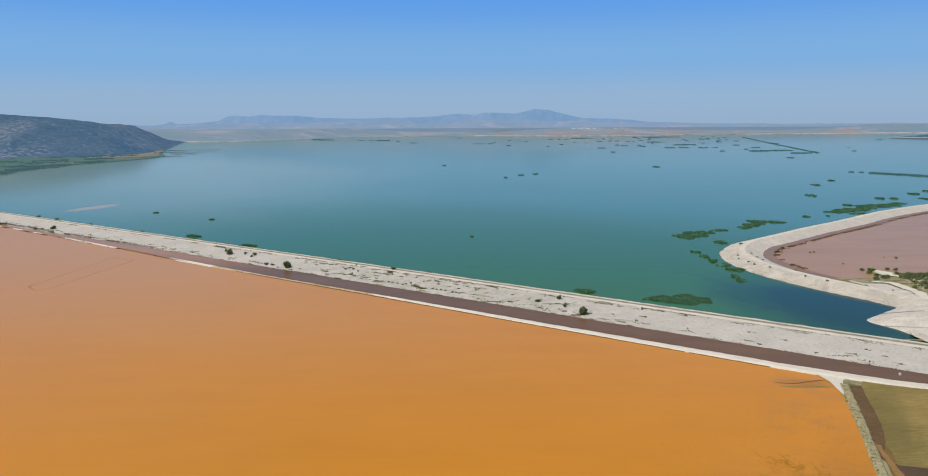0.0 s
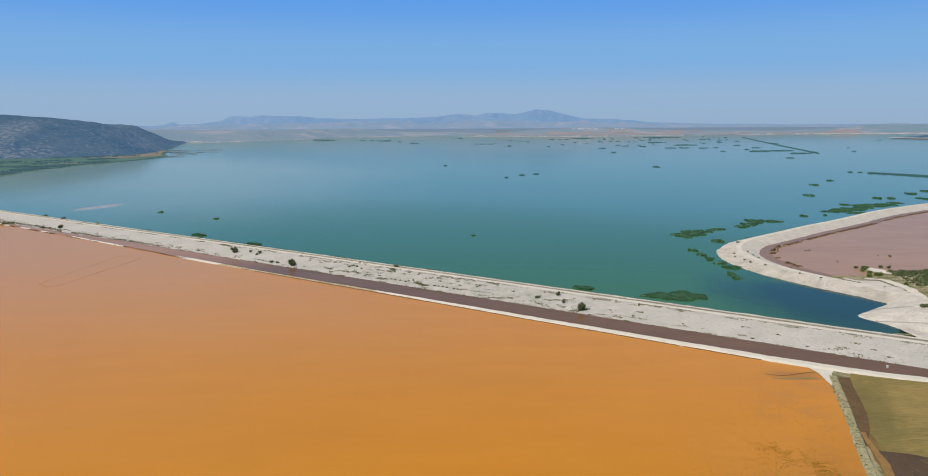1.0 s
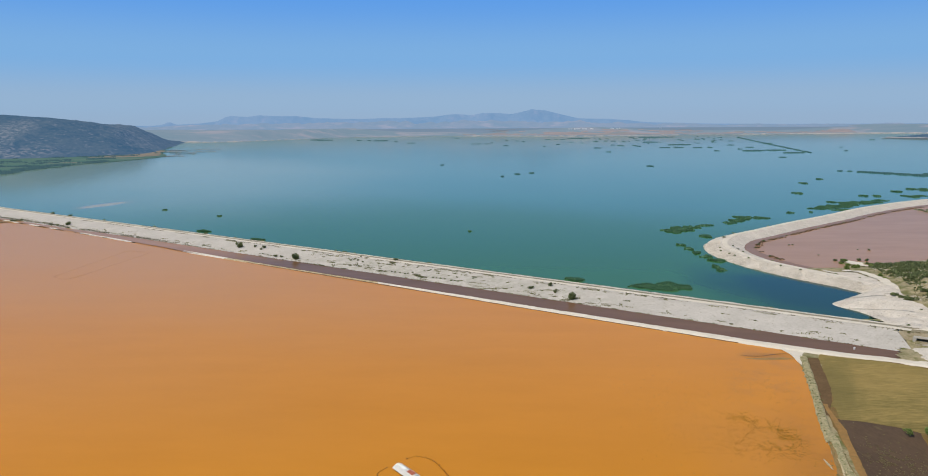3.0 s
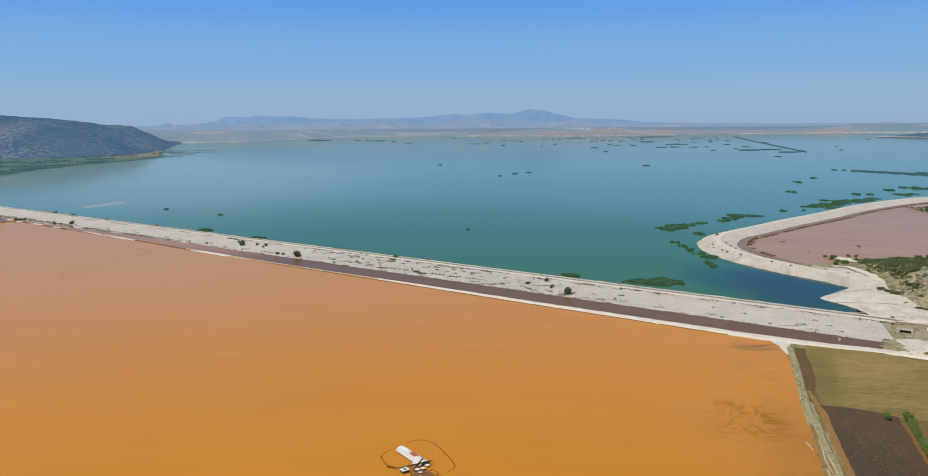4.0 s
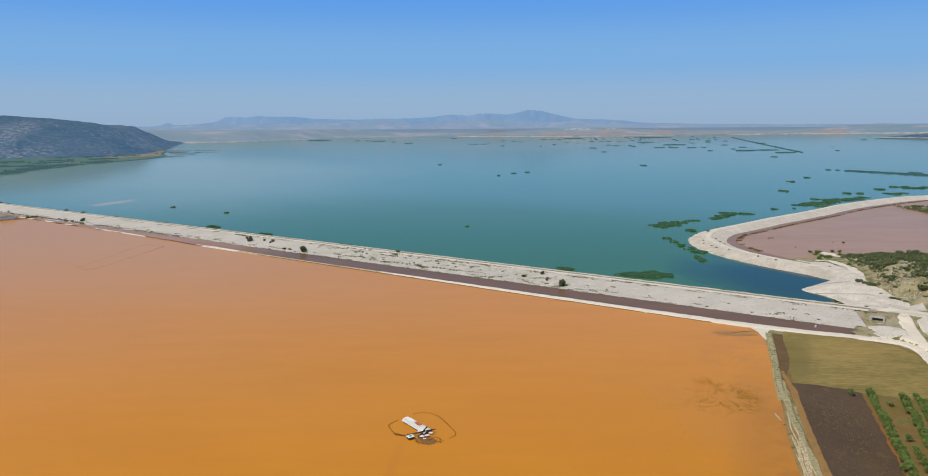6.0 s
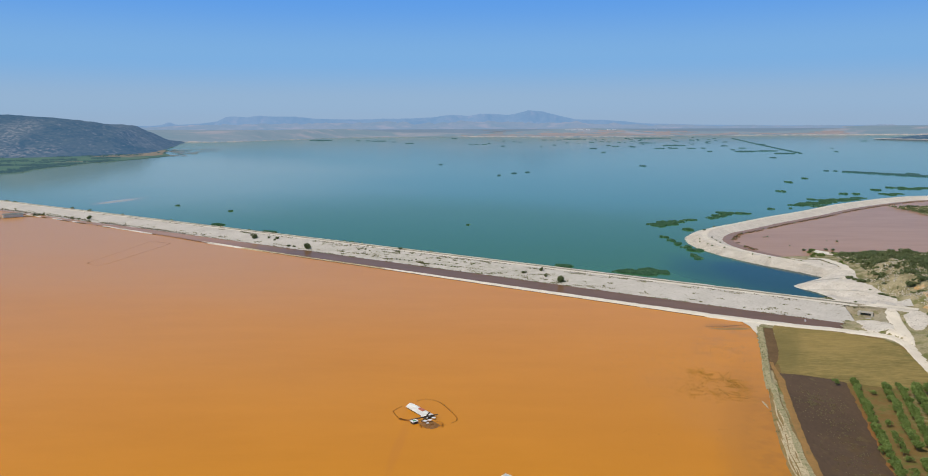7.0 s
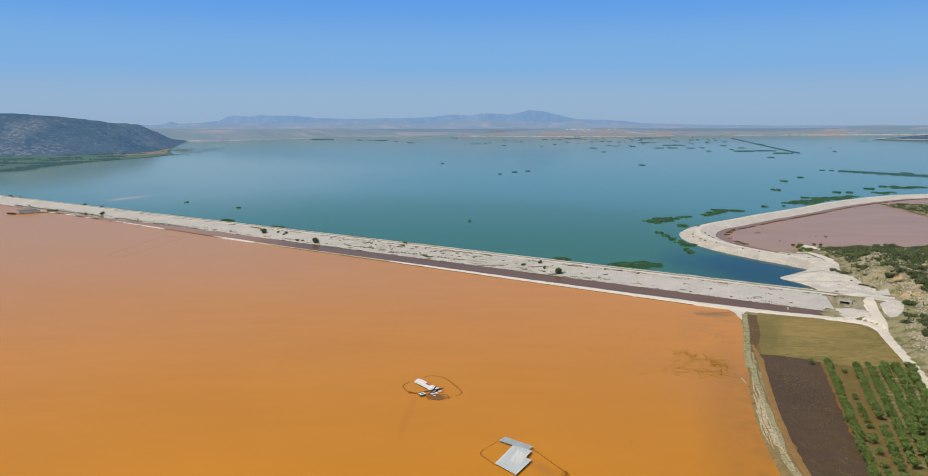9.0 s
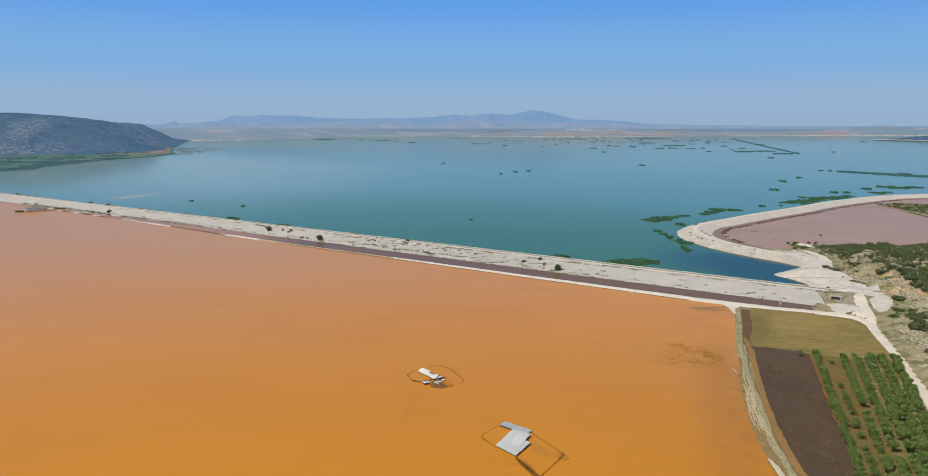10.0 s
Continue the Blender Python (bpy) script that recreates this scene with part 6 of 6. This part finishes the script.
tagged(new("drifted_brush", tufts("drifted_brush", pts, 0.14, 0.34, M_DEADBRUSH)), "brown brush drifted against the collapsed hut", "debris", kind="stuff")
M_BRUSHMAT = shade("floating_brush_mat", (0.20, 0.105, 0.042), (0.31, 0.160, 0.055), 1.0, 0.15, 0.9, 0.05, c3=(0.13, 0.075, 0.034), spots=0.38, spot_size=0.5)
tagged(new("brush_mat", slab("brush_mat", [(-14.6, 138.4), (-12.4, 139.8), (-10.0, 139.6), (-8.4, 137.9), (-7.8, 136.3), (-9.0, 134.6), (-10.3, 133.9), (-12.3, 135.6)], 0.07, M_BRUSHMAT, 0.25, 0.5, 9)), "flat brown mat of brush floating beside the hut", "debris", kind="stuff")
twig_fence([(-19.8, 140.8), (-21.5, 144.0), (-22.8, 148.2), (-20.6, 151.8)], "ring of posts and dead brush round the hut", seed=5)
twig_fence([(-16.0, 156.6), (-13.4, 158.2), (-9.0, 155.8), (-5.4, 149.0), (-2.8, 141.2), (-6.2, 137.2)], "ring of posts and dead brush round the hut", ((0.9, 0.97),), seed=6)
twig_fence([(-248.6, 403), (-247.8, 438), (-246.6, 470), (-245.2, 496), (-236, 490), (-227, 484.5), (-230.5, 440), (-235.7, 397), (-248.6, 403)], "drowned field fence far out in the flood",
           ((0.05, 0.08), (0.2, 0.24), (0.33, 0.36), (0.66, 0.69), (0.8, 0.82)), 0.20, 7)

# long barn by the canal
barn = tagged(new("long_barn"), "long low barn with a pale gable and a grey-green roof", "barn")
M_BARNROOF = shade("grey_green_roof", (0.27, 0.30, 0.29), (0.34, 0.37, 0.35), 3, 0.5, 0.7)
c0, d1, d2 = np.array((-453.5, 645.0)), np.array((0.80, 0.60)), np.array((-0.60, 0.80))
foot = [tuple(c0 + d1 * a + d2 * b) for a, b in ((0, 0), (17, 0), (17, 7), (0, 7))]
part("wall", box_bm(bmesh.new(), inset(foot, 0.01), -1.0, 2.7), M_WHITE, barn)
bm = bmesh.new()
rows = [[bm.verts.new((*(c0 + d1 * a + d2 * b), z)) for a in (-0.4, 17.4)] for b, z in ((-0.4, 2.7), (3.5, 4.2), (7.4, 2.7))]
for a, b in zip(rows, rows[1:]):
    bm.faces.new((a[0], a[1], b[1], b[0]))
bmesh.ops.solidify(bm, geom=bm.faces[:], thickness=0.15)
part("roof", bm, M_BARNROOF, barn)
bm = bmesh.new()
tri = [bm.verts.new((*(c0 + d1 * 0.02 + d2 * b), z)) for b, z in ((0, 2.7), (7, 2.7), (3.5, 4.1))]
bm.faces.new(tri)
bmesh.ops.solidify(bm, geom=bm.faces[:], thickness=0.1)
part("gable", bm, M_WHITE, barn)
flat_over("barn_yard", [tuple(c0 + d1 * a + d2 * b) for a, b in ((-8, -2), (38, -2), (44, 9), (-6, 10))], 0.32, M_DITCH, "low muddy yard round the barn", "yard", 1.0, 41)
for a, b, s in ((-6, 2, 1.0), (-4, -1, 0.8), (27, 3, 1.1), (31, 6, 0.9), (35, 4, 1.0), (40, 7, 0.8), (-9, 4, 0.8), (29, -2, 0.7)):
    x, y = c0 + d1 * a + d2 * b
    plant(dam_kinds, x, y, 0.25, s, 0.7)

# culvert in the slope at the embankment's end
culvert = tagged(new("culvert"), "pale concrete culvert with a dark rectangular mouth", "culvert")
cc = np.array((182.5, 257.5))
cu, cv = -A, N


def cplan(a, b):
    return tuple(cc + cu * a + cv * b)


for name, (a0, a1, b0, b1), z0, z1 in (("headwall", (-3.4, -2.1, 0, 0.5), 0.6, 3.25), ("headwall", (2.1, 3.0, 0, 0.5), 0.6, 3.25), ("lintel", (-2.1, 2.1, 0, 0.5), 2.95, 3.25), ("sill", (-2.1, 2.1, 0, 0.5), 0.6, 1.35),
                                       ("side_wall", (-2.4, -2.1, 0.5, 4), 0.5, 3.0), ("side_wall", (2.1, 2.4, 0.5, 4), 0.5, 3.0), ("apron_slab", (-2.8, 2.6, -2.6, 0), 0.4, 1.2), ("cover_slab", (-3.2, 2.8, 0.5, 3.2), 3.02, 3.2)):
    part(name, box_bm(bmesh.new(), [cplan(a0, b0), cplan(a1, b0), cplan(a1, b1), cplan(a0, b1)], z0, z1), M_CONCRETE, culvert)
# shade inside the mouth is put into this wall's dark colour
part("inner_wall", box_bm(bmesh.new(), [cplan(-2.1, 3.7), cplan(2.1, 3.7), cplan(2.1, 4), cplan(-2.1, 4)], 0.5, 3.0), M_DARK, culvert)

marker = tagged(new("marker_post"), "small white marker post on the canal bank", "post")
bm = box_bm(bmesh.new(), [(152.6, 252.2), (153.1, 252.2), (153.1, 252.7), (152.6, 252.7)], 0, 1.1)
part("shaft", bm, M_WHITE, marker)
part("cap", box_bm(bmesh.new(), [(152.5, 252.1), (153.2, 252.1), (153.2, 252.8), (152.5, 252.8)], 1.1, 1.25), M_WHITE, marker)

# ---- far right spit and far buildings ----
SPIT = [(1936, 3520), (1965, 3400), (2030, 3230), (2160, 3040), (2700, 2900), (2750, 3640), (2100, 3660), (1990, 3600)]
# beach and hill materials here carry haze as emission
structure("far_spit", slab("far_spit", SPIT, 17.0, M_BRIGHTSAND, 6.0, 60.0, 5), "pale far spit of land in the lake", "far land")


def spit_z(X, Y):
    d = np.clip((X - 2050 + (Y - 3480) * 0.28) / 300.0, 0, 1) * np.clip((3640 - Y) / 110.0, 0, 1) * np.clip((Y - 2990) / 120.0, 0, 1)
    return 14.6 + 32 * d ** 0.7 + 2.5 * d * noise_grid(X, Y, 60.0, 2.0)


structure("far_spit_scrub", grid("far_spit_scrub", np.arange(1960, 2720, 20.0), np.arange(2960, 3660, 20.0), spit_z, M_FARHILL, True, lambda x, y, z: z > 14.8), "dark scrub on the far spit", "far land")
# slight emission puts haze over the white halls
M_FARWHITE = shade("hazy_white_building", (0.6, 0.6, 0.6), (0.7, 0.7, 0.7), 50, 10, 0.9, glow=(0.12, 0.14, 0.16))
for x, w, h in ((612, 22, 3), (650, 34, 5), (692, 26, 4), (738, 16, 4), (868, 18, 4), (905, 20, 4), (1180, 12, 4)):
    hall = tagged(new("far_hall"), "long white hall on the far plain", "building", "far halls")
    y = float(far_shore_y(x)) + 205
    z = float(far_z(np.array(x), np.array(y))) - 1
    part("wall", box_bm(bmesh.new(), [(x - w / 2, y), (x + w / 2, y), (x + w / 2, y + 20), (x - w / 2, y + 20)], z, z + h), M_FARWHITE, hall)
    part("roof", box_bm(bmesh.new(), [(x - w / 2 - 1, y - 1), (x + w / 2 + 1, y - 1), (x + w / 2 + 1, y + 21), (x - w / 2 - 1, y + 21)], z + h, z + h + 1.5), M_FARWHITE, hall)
